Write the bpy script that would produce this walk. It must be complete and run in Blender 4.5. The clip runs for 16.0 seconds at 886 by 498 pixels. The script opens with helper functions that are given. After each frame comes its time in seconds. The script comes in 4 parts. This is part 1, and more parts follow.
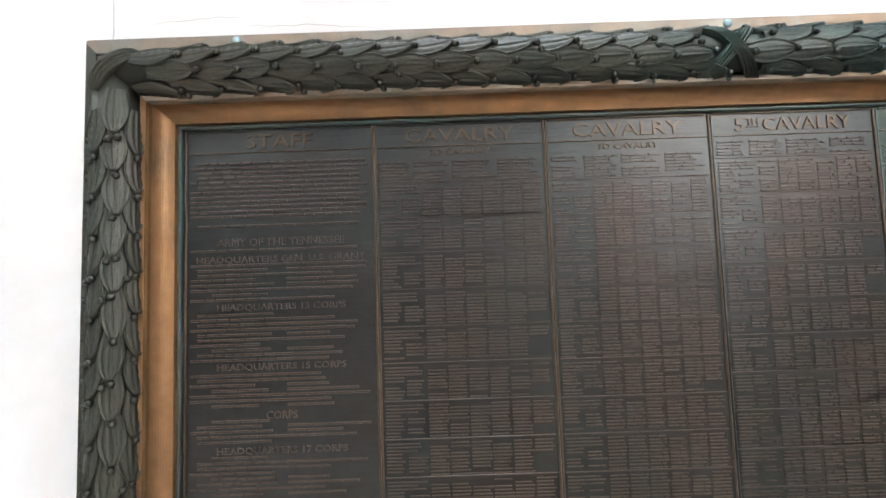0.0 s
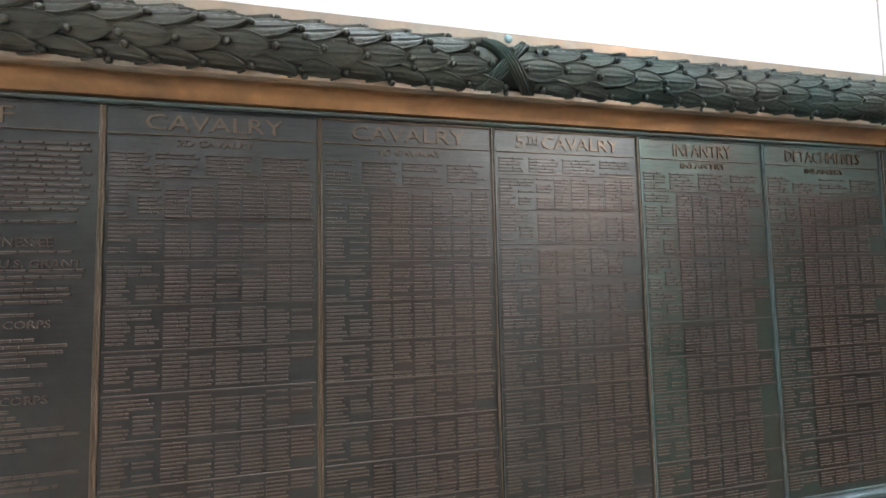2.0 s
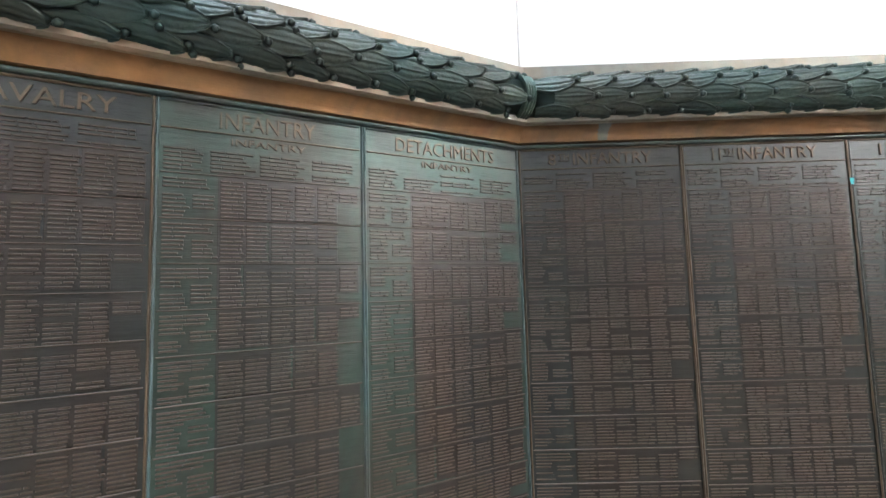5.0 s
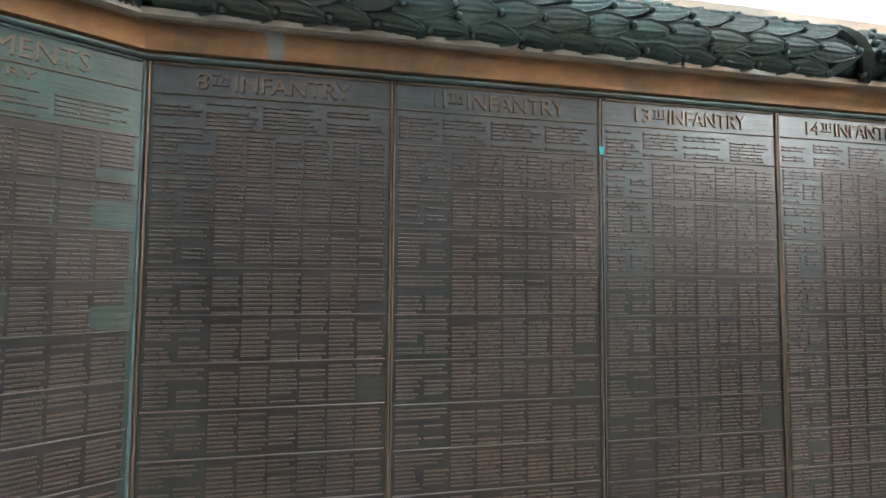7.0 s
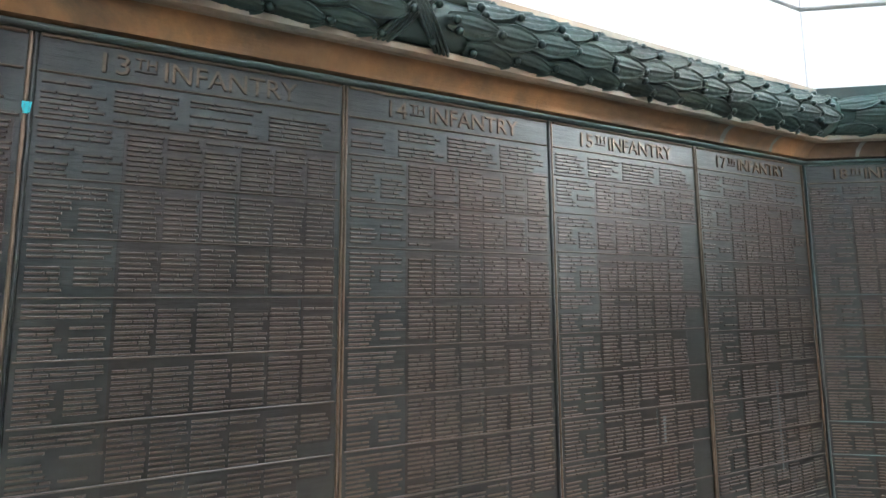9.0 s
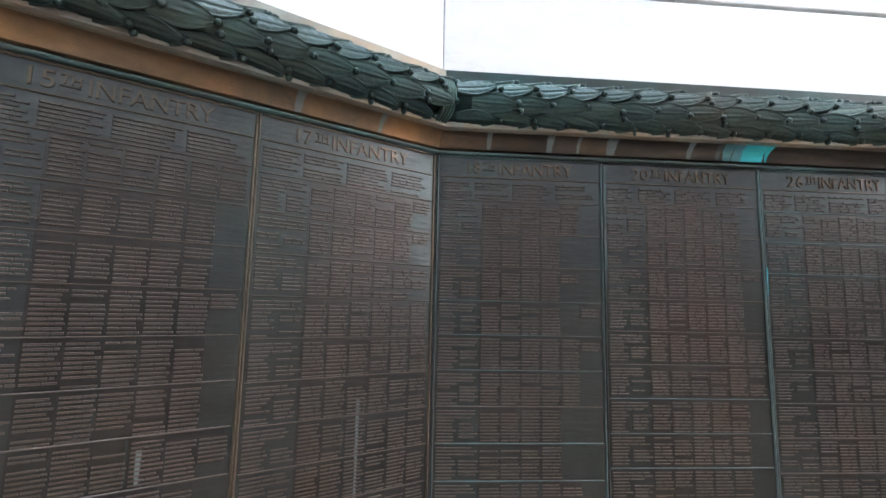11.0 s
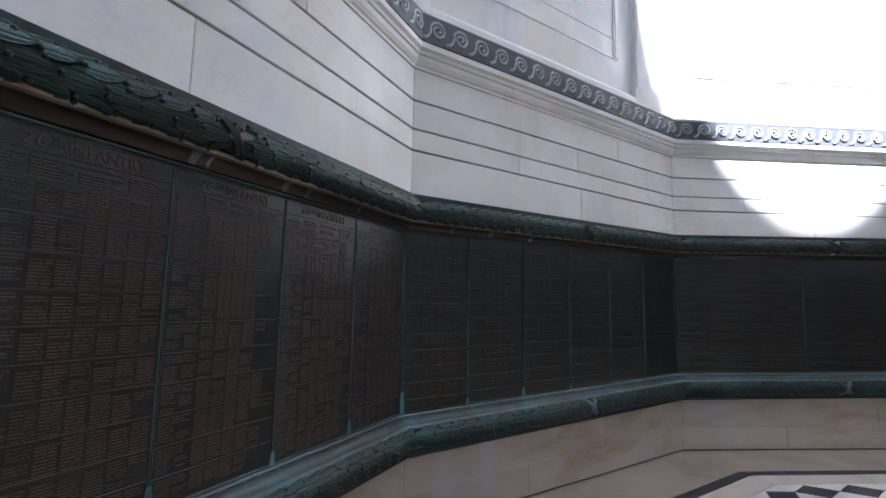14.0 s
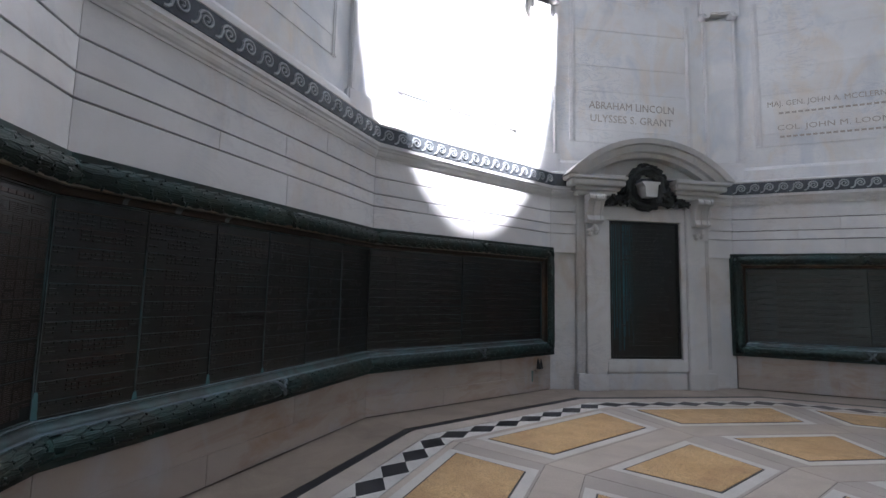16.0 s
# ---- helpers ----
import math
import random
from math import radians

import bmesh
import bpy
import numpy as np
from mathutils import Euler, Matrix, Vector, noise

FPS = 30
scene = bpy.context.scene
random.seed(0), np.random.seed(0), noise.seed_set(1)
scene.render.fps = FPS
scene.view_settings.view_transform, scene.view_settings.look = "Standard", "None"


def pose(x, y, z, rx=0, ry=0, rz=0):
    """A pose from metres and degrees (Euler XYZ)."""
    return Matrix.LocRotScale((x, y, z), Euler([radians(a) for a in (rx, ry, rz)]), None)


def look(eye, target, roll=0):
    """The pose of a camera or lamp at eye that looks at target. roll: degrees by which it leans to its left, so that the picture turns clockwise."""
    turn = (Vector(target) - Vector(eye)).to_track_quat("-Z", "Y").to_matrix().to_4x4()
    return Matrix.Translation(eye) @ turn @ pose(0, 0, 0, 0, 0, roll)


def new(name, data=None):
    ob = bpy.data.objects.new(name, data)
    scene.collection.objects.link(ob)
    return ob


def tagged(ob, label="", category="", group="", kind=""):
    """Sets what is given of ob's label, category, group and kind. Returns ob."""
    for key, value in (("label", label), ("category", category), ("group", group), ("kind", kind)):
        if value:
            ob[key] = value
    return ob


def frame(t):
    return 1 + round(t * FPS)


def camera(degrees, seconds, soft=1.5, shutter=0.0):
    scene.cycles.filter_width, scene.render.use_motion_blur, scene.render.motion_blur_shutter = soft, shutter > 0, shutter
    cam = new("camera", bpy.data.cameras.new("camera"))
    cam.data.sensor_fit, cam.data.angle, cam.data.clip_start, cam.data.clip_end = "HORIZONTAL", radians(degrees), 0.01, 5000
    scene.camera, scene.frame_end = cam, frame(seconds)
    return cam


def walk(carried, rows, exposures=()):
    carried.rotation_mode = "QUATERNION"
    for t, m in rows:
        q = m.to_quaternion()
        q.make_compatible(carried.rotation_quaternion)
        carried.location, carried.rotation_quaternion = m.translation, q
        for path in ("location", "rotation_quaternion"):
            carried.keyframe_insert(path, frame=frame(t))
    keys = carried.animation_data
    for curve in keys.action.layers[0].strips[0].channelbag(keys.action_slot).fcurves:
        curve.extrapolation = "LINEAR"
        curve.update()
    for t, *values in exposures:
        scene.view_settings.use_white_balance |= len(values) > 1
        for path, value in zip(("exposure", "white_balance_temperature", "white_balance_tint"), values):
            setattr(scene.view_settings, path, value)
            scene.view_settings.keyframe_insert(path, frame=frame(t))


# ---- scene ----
cam = camera(87.1, 16.0)
PATH = [
    (0, (-0.003, -0.075, 1.384), (-0.003, 1.92, 1.53), -2.0),
    (0.5, (0.057, -0.105, 1.395), (0.112, 1.888, 1.55), -1.8),
    (1, (0.125, -0.125, 1.381), (0.268, 1.862, 1.556), -1.5),
    (1.5, (0.209, -0.091, 1.382), (0.522, 1.877, 1.55), -1.6),
    (2, (0.318, 0.01, 1.409), (0.797, 1.946, 1.55), -1.3),
    (2.5, (0.426, 0.078, 1.408), (1.043, 1.973, 1.576), -1.5),
    (3, (0.567, 0.081, 1.408), (1.301, 1.932, 1.592), -2.3),
    (3.5, (0.767, 0.025, 1.403), (1.56, 1.85, 1.601), -2.1),
    (3.7, (0.835, 0.016, 1.402), (1.64, 1.837, 1.593), -1.8),
    (5.8, (1.594, 0.084, 1.394), (2.67, 1.763, 1.546), -1.1),
    (6, (1.664, 0.069, 1.389), (2.762, 1.735, 1.528), -0.7),
    (6.5, (1.874, 0.078, 1.385), (3.058, 1.685, 1.509), -0.0),
    (7, (2.086, 0.079, 1.389), (3.386, 1.595, 1.5), 0.4),
    (7.5, (2.31, -0.016, 1.356), (3.696, 1.416, 1.521), -0.7),
    (8, (2.52, -0.106, 1.348), (3.969, 1.261, 1.538), -0.9),
    (8.5, (2.76, -0.161, 1.383), (4.288, 1.114, 1.578), -0.8),
    (9, (2.964, -0.297, 1.384), (4.555, 0.895, 1.601), -0.3),
    (9.2, (3.044, -0.371, 1.385), (4.662, 0.784, 1.606), -0.3),
    (11.3, (3.795, -1.066, 1.371), (5.622, -0.289, 1.616), 1.8),
    (11.5, (3.833, -1.122, 1.378), (5.689, -0.418, 1.619), 2.2),
    (12, (3.927, -1.269, 1.378), (5.86, -0.823, 1.635), 2.7),
    (12.5, (3.972, -1.369, 1.404), (5.954, -1.303, 1.659), 3.1),
    (13, (3.985, -1.442, 1.405), (5.924, -1.848, 1.683), 2.7),
    (13.5, (3.973, -1.523, 1.395), (5.788, -2.318, 1.667), 1.8),
    (14, (3.926, -1.6, 1.379), (5.568, -2.717, 1.614), 1.0),
    (14.5, (3.872, -1.627, 1.365), (5.315, -2.994, 1.584), 0.8),
    (15, (3.823, -1.64, 1.359), (5.045, -3.21, 1.563), 1.0),
    (15.5, (3.771, -1.637, 1.341), (4.76, -3.363, 1.544), 0.9),
    (16, (3.721, -1.629, 1.363), (4.482, -3.468, 1.565), 1.3),
]
EXPOSURE = [(0, 5.15, 6250, 10), (6.5, 5.38, 6050, 7), (9.2, 5.42, 5850, 5), (12.0, 4.85, 5800, 12), (13.0, 4.4, 5750, 14), (14.0, 3.6, 5750, 15), (16.0, 2.87, 5850, 15)]
SKY_WATTS = 55
walk(cam, [(t, look(e, g, r)) for t, e, g, r in PATH], EXPOSURE)

# ---- light: sun and sky through the open eye of the dome and the doorway ----
SUN_TURN, SUN_UP = radians(-30), radians(66)          # the way the light travels, and its height
world = bpy.data.worlds.new("world")
scene.world = world
world.use_nodes = True
sky = world.node_tree.nodes.new("ShaderNodeTexSky")
sky.sky_type, sky.sun_disc, sky.sun_elevation = "NISHITA", False, SUN_UP
sky.sun_rotation = radians(90) - (SUN_TURN + math.pi)
world.node_tree.links.new(sky.outputs[0], world.node_tree.nodes["Background"].inputs[0])
world.node_tree.nodes["Background"].inputs[1].default_value = 0.07
sun = new("sun", bpy.data.lights.new("sun", "SUN"))
sun.data.energy, sun.data.angle, sun.data.color = 5.0, radians(0.6), (1, 0.97, 0.93)
sun.matrix_world = look((0, 0, 0), (math.cos(SUN_TURN) * math.cos(SUN_UP), math.sin(SUN_TURN) * math.cos(SUN_UP), -math.sin(SUN_UP)))

# ---- plan: a twelve-sided rotunda ----
A = 3.16                                              # side at the plane of the tablets
T15 = math.tan(radians(15))
AP = A / 2 / T15
CEN = Vector((2.237 - A / 2, 1.235 - AP, 0))
OCULUS_R, OCULUS_Z = 1.88, 19.68
DM = 0.05                                             # marble stands proud of the tablets
ZO, ZB, RIM = 2.085, 0.445, 0.24                       # bronze frame: top, bottom, width
BAY_A, BAY_B, NICHE, ENTRY = (1, 2, 3, 4, 5), (7, 8, 9, 10, 11), 6, 12


def facet(k):
    """Frame of side k: x along the wall, y outwards, z up, from its first corner."""
    a = radians(-30 * (k - 1))
    t = Vector((math.cos(a), math.sin(a), 0))
    o = Vector((-math.sin(a), math.cos(a), 0))
    return Matrix.Translation(CEN + o * AP - t * A / 2) @ Matrix.Rotation(a, 4, "Z")


# the bronze climbs a little against the courses towards the niche: rise at both ends of a side
RISE = {4: (0.0, 0.04), 5: (0.04, 0.075), 7: (0.075, 0.06), 8: (0.06, 0.04), 9: (0.04, 0.02), 10: (0.02, 0.0)}


def risen(k):
    r0, r1 = RISE.get(k, (0.0, 0.0))
    lift = Matrix.Translation((0, 0, r0))
    lift[2][0] = (r1 - r0) / A
    return facet(k) @ lift


# area light in the eye of the dome for the sky's light
skylight = new("skylight", bpy.data.lights.new("skylight", "AREA"))
skylight.data.shape, skylight.data.size, skylight.data.energy = "DISK", OCULUS_R * 1.96, SKY_WATTS
skylight.data.color = (0.86, 0.93, 1.0)
skylight.location = (CEN.x, CEN.y, OCULUS_Z - 0.3)


# ---- materials ----
def nodes_of(name, rough=0.5, metal=0.0):
    m = bpy.data.materials.new(name)
    m.use_nodes = True
    nt = m.node_tree
    b = nt.nodes["Principled BSDF"]
    b.inputs["Roughness"].default_value, b.inputs["Metallic"].default_value = rough, metal
    b.inputs["Specular IOR Level"].default_value = 0.35
    return m, nt, b


def coords(nt):
    return nt.nodes.new("ShaderNodeNewGeometry").outputs["Position"]


def stretch(nt, vec, s):
    mp = nt.nodes.new("ShaderNodeMapping")
    mp.inputs["Scale"].default_value = s
    nt.links.new(vec, mp.inputs["Vector"])
    return mp.outputs[0]


def noise_tex(nt, vec, scale, detail=6, rough=0.6, distort=0.0):
    n = nt.nodes.new("ShaderNodeTexNoise")
    n.inputs["Scale"].default_value, n.inputs["Detail"].default_value = scale, detail
    n.inputs["Roughness"].default_value, n.inputs["Distortion"].default_value = rough, distort
    nt.links.new(vec, n.inputs["Vector"])
    return n.outputs["Fac"]


def ramp(nt, fac, stops):
    r = nt.nodes.new("ShaderNodeValToRGB")
    e = r.color_ramp.elements
    while len(e) < len(stops):
        e.new(0.5)
    for q, (p, c) in zip(e, stops):
        q.position, q.color = p, (*c, 1) if len(c) == 3 else c
    nt.links.new(fac, r.inputs[0])
    return r.outputs[0]


def mix(nt, fac, a, b, mode="MIX"):
    x = nt.nodes.new("ShaderNodeMix")
    x.data_type, x.blend_type = "RGBA", mode
    for s, v in ((x.inputs["Factor"], fac), (x.inputs["A"], a), (x.inputs["B"], b)):
        if isinstance(v, (int, float)):
            s.default_value = v
        elif isinstance(v, tuple):
            s.default_value = (*v, 1)
        else:
            nt.links.new(v, s)
    return x.outputs["Result"]


def bump(nt, b, height, strength, dist=0.01):
    u = nt.nodes.new("ShaderNodeBump")
    u.inputs["Strength"].default_value, u.inputs["Distance"].default_value = strength, dist
    nt.links.new(height, u.inputs["Height"])
    nt.links.new(u.outputs[0], b.inputs["Normal"])


W0, W1 = (0, 0, 0), (1, 1, 1)


def per_piece(nt, col, amount):
    """Small change of tone from piece to piece."""
    r = nt.nodes.new("ShaderNodeObjectInfo").outputs["Random"]
    return mix(nt, 1.0, col, ramp(nt, r, [(0, (1 - amount,) * 3), (1, (1 + amount * 0.3,) * 3)]), "MULTIPLY")


def marble(name, base, stain, stain_amount, vein=(0.42, 0.42, 0.43), rough=0.38, cool=0.0, grain=(1, 1, 0.6)):
    m, nt, b = nodes_of(name, rough)
    p = coords(nt)
    cloud = noise_tex(nt, stretch(nt, p, (1, 1, 1.6)), 0.9, 6, 0.6, 0.6)
    veins = ramp(nt, noise_tex(nt, stretch(nt, p, (1, 1, 2.2)), 1.7, 9, 0.62, 2.2), [(0.47, W0), (0.5, W1), (0.53, W0)])
    veins = mix(nt, 1.0, veins, ramp(nt, noise_tex(nt, p, 0.7, 3), [(0.45, W0), (0.7, W1)]), "MULTIPLY")
    blotch = ramp(nt, noise_tex(nt, stretch(nt, p, grain), 1.5, 7, 0.65, 0.8), [(0.48, W0), (0.72, W1)])
    c = mix(nt, ramp(nt, cloud, [(0.3, W0), (0.7, W1)]), base, tuple(v * 0.86 for v in base))
    c = mix(nt, mix(nt, 1.0, veins, (0.45,) * 3, "MULTIPLY"), c, vein)
    c = mix(nt, mix(nt, 1.0, blotch, (stain_amount,) * 3, "MULTIPLY"), c, stain)
    if cool:
        cl = ramp(nt, noise_tex(nt, stretch(nt, p, (1.3, 1.3, 0.8)), 1.1, 5, 0.55, 1.2), [(0.52, W0), (0.66, W1)])
        c = mix(nt, mix(nt, 1.0, cl, (cool,) * 3, "MULTIPLY"), c, (0.46, 0.52, 0.6))
    c = per_piece(nt, c, 0.07)
    nt.links.new(c, b.inputs["Base Color"])
    fine = noise_tex(nt, p, 60, 4)
    nt.links.new(ramp(nt, noise_tex(nt, p, 6, 4), [(0.3, (rough - 0.1,) * 3), (0.7, (rough + 0.15,) * 3)]), b.inputs["Roughness"])
    bump(nt, b, fine, 0.12, 0.004)
    return m


def bronze(name, base, second, patina, patina_amount, rough=0.45, metal=0.55, streak=1.0, bump_amount=0.25, wax=0.0, ridges=0.0):
    m, nt, b = nodes_of(name, rough, metal)
    p = coords(nt)
    big = ramp(nt, noise_tex(nt, stretch(nt, p, (1, 1, 0.45 * streak)), 2.3, 6, 0.6, 0.5), [(0.36, W0), (0.66, W1)])
    small = noise_tex(nt, p, 22, 6, 0.65)
    pat = ramp(nt, noise_tex(nt, stretch(nt, p, (1, 1, 0.5 * streak)), 3.1, 8, 0.68, 0.9), [(0.44, W0), (0.74, W1)])
    c = mix(nt, big, base, second)
    c = mix(nt, mix(nt, 1.0, pat, (patina_amount,) * 3, "MULTIPLY"), c, patina)
    c = mix(nt, 0.5, c, ramp(nt, small, [(0.25, (0.45,) * 3), (0.75, (1.0,) * 3)]), "MULTIPLY")
    c = per_piece(nt, c, 0.16)
    nt.links.new(c, b.inputs["Base Color"])
    nt.links.new(ramp(nt, noise_tex(nt, p, 9, 5), [(0.3, (rough - 0.06,) * 3), (0.75, (rough + 0.1,) * 3)]), b.inputs["Roughness"])
    b.inputs["Coat Weight"].default_value = wax
    b.inputs["Coat Roughness"].default_value = 0.34
    if ridges:                                        # cast texture that runs along the lines of names
        bump(nt, b, noise_tex(nt, stretch(nt, p, (0.1, 0.1, 1)), 110, 4, 0.6), ridges, 0.004)
    else:
        bump(nt, b, noise_tex(nt, p, 90, 5, 0.7), bump_amount, 0.003)
    return m


def plain_stone(name, col, amount=0.2, scale=14, rough=0.4):
    m, nt, b = nodes_of(name, rough)
    p = coords(nt)
    c = mix(nt, ramp(nt, noise_tex(nt, p, 2.0, 5, 0.6, 0.7), [(0.35, W0), (0.7, W1)]), col, tuple(v * (1 - amount) for v in col))
    c = mix(nt, 0.3, c, ramp(nt, noise_tex(nt, p, scale * 4, 5), [(0.3, (0.6,) * 3), (0.7, W1)]), "MULTIPLY")
    c = per_piece(nt, c, 0.12)
    nt.links.new(c, b.inputs["Base Color"])
    bump(nt, b, noise_tex(nt, p, scale * 5, 4), 0.08, 0.003)
    return m


def mosaic(name):
    """Small ochre tesserae."""
    m, nt, b = nodes_of(name, 0.5)
    p = coords(nt)
    v = nt.nodes.new("ShaderNodeTexVoronoi")
    v.inputs["Scale"].default_value = 55
    nt.links.new(p, v.inputs["Vector"])
    c = mix(nt, v.outputs["Color"], (0.60, 0.385, 0.17), (0.74, 0.52, 0.27))
    c = mix(nt, ramp(nt, noise_tex(nt, p, 3, 5), [(0.4, W0), (0.7, W1)]), c, (0.5, 0.31, 0.15))
    edge = nt.nodes.new("ShaderNodeTexVoronoi")
    edge.feature = "DISTANCE_TO_EDGE"
    edge.inputs["Scale"].default_value = 55
    nt.links.new(p, edge.inputs["Vector"])
    joint = ramp(nt, edge.outputs["Distance"], [(0.02, (0.45,) * 3), (0.09, W1)])
    nt.links.new(mix(nt, 1.0, c, joint, "MULTIPLY"), b.inputs["Base Color"])
    bump(nt, b, joint, 0.3, 0.002)
    return m


MARBLE = marble("white_marble", (0.77, 0.765, 0.765), (0.58, 0.46, 0.36), 0.38, (0.42, 0.42, 0.45), 0.38, 0.25)
MARBLE_UP = marble("veined_marble", (0.82, 0.82, 0.82), (0.72, 0.55, 0.36), 0.45, (0.38, 0.42, 0.5), 0.38, 0.4)
MARBLE_BASE = marble("stained_marble", (0.46, 0.39, 0.335), (0.31, 0.19, 0.11), 0.85, (0.3, 0.27, 0.25), 0.42, 0.3, (0.75, 0.75, 2.6))
MARBLE_NICHE = marble("grey_marble", (0.66, 0.65, 0.635), (0.46, 0.37, 0.28), 0.55, (0.4, 0.4, 0.42), 0.38, 0.3)
JOINT = plain_stone("dark_joint", (0.16, 0.14, 0.13), 0.3)
PLATE = bronze("dark_bronze_plate", (0.042, 0.046, 0.046), (0.044, 0.041, 0.038), (0.032, 0.05, 0.044), 0.4, 0.34, 0.95, 1.0, 0.1, 0.5, 0.5)
PLATE_GREEN = bronze("verdigris_plate", (0.046, 0.064, 0.057), (0.06, 0.05, 0.04), (0.034, 0.1, 0.083), 0.7, 0.36, 0.85, 1.0, 0.1, 0.4, 0.5)
LETTER = bronze("brown_bronze_lettering", (0.108, 0.076, 0.06), (0.086, 0.063, 0.051), (0.05, 0.058, 0.05), 0.3, 0.42, 0.4, 1.0, 0.15, 0.2)
GROUND_BROWN = bronze("weathered_brown_bronze", (0.051, 0.038, 0.032), (0.042, 0.042, 0.041), (0.034, 0.042, 0.038), 0.4, 0.36, 0.9, 1.0, 0.12, 0.4, 0.5)
HEADING = bronze("worn_bronze_heading", (0.17, 0.115, 0.078), (0.125, 0.092, 0.066), (0.07, 0.1, 0.08), 0.4, 0.36, 0.6)
GARLAND = bronze("weathered_garland_bronze", (0.03, 0.042, 0.039), (0.045, 0.042, 0.035), (0.026, 0.09, 0.085), 0.75, 0.46, 0.3)
LEAF = bronze("leaf_bronze", (0.028, 0.054, 0.05), (0.044, 0.05, 0.04), (0.034, 0.095, 0.086), 0.65, 0.38, 0.5, 1.0, 0.5, 0.2)
GOLD = bronze("golden_bronze", (0.36, 0.19, 0.08), (0.25, 0.14, 0.068), (0.075, 0.07, 0.055), 0.7, 0.42, 0.55)
GOLD_PATCHED = bronze("patchy_golden_bronze", (0.34, 0.18, 0.078), (0.2, 0.115, 0.06), (0.05, 0.062, 0.054), 0.95, 0.42, 0.55)
# darker gold for the far bay's coves and the end mouldings past wall 1
GOLD_DARK = bronze("dark_golden_bronze", (0.13, 0.068, 0.034), (0.035, 0.032, 0.027), (0.022, 0.034, 0.031), 0.85, 0.45, 0.4)
# the gilding turns darker, in patches, along the far walls
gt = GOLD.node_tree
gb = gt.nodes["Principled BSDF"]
gold_base = gb.inputs["Base Color"].links[0].from_socket
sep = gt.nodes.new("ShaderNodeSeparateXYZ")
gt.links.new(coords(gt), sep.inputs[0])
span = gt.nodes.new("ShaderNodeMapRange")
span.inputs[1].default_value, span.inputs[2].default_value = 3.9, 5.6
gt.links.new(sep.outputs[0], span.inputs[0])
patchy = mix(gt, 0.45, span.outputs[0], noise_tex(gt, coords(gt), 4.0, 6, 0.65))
gt.links.new(mix(gt, ramp(gt, patchy, [(0.3, W0), (0.62, W1)]), gold_base, (0.045, 0.034, 0.026)), gb.inputs["Base Color"])
# the garland is brown near the doorway and greener further on
lt = LEAF.node_tree
lb = lt.nodes["Principled BSDF"]
green_leaf = lb.inputs["Base Color"].links[0].from_socket
sep = lt.nodes.new("ShaderNodeSeparateXYZ")
lt.links.new(coords(lt), sep.inputs[0])
span = lt.nodes.new("ShaderNodeMapRange")
span.inputs[1].default_value, span.inputs[2].default_value = 1.3, -0.2
lt.links.new(sep.outputs[0], span.inputs[0])
brown = mix(lt, 0.4, span.outputs[0], noise_tex(lt, coords(lt), 3.0, 6, 0.65))
lt.links.new(mix(lt, ramp(lt, brown, [(0.3, W0), (0.6, (0.7,) * 3)]), green_leaf, (0.052, 0.045, 0.032)), lb.inputs["Base Color"])
RIBBON = bronze("ribbon_bronze", (0.06, 0.082, 0.074), (0.075, 0.068, 0.05), (0.05, 0.15, 0.135), 0.8, 0.4, 0.45)
LIP = bronze("pale_bronze_edge", (0.36, 0.26, 0.18), (0.22, 0.2, 0.17), (0.24, 0.33, 0.33), 0.6, 0.4, 0.45)
TEAL = bronze("verdigris_edge", (0.10, 0.125, 0.125), (0.085, 0.08, 0.07), (0.10, 0.22, 0.23), 0.7, 0.45, 0.3)
FRIEZE = bronze("frieze_bronze", (0.11, 0.12, 0.14), (0.14, 0.15, 0.165), (0.15, 0.19, 0.21), 0.5, 0.5, 0.3)
SCROLL = bronze("scroll_bronze", (0.54, 0.56, 0.58), (0.48, 0.5, 0.53), (0.5, 0.58, 0.6), 0.5, 0.5, 0.3)
SILL = bronze("chalky_sill_bronze", (0.22, 0.26, 0.285), (0.15, 0.17, 0.18), (0.22, 0.38, 0.42), 0.6, 0.5, 0.25)
LIME = plain_stone("pale_lime_run", (0.17, 0.19, 0.19), 0.4, 20, 0.8)
VERDIGRIS = plain_stone("bright_verdigris", (0.06, 0.46, 0.52), 0.35, 20, 0.8)
PALE_TEAL = plain_stone("pale_verdigris_crust", (0.12, 0.27, 0.29), 0.5, 30, 0.8)
STAIN_GREEN = plain_stone("green_stained_marble", (0.26, 0.36, 0.33), 0.4, 20, 0.6)
BOLT = plain_stone("pale_bolt_crust", (0.4, 0.58, 0.62), 0.3, 30, 0.7)
FLOOR_BEIGE = plain_stone("beige_floor_marble", (0.57, 0.50, 0.43), 0.22)
FLOOR_EDGE = plain_stone("brown_floor_marble", (0.40, 0.33, 0.265), 0.3)
CUT_LETTER = plain_stone("cut_letter_shade", (0.5, 0.46, 0.41), 0.2)
FLOOR_JOINT = plain_stone("floor_joint", (0.13, 0.11, 0.1), 0.2)
FLOOR_GREY = plain_stone("grey_pink_floor_marble", (0.49, 0.44, 0.395), 0.15)
FLOOR_WHITE = plain_stone("white_floor_marble", (0.72, 0.70, 0.66), 0.18)
FLOOR_BLACK = plain_stone("black_floor_marble", (0.045, 0.045, 0.05), 0.3)
OCHRE = mosaic("ochre_mosaic")
PLASTER = plain_stone("pale_dome_plaster", (0.68, 0.67, 0.65), 0.12, 3, 0.8)
GRASS = plain_stone("grass", (0.07, 0.10, 0.04), 0.4, 6, 0.9)


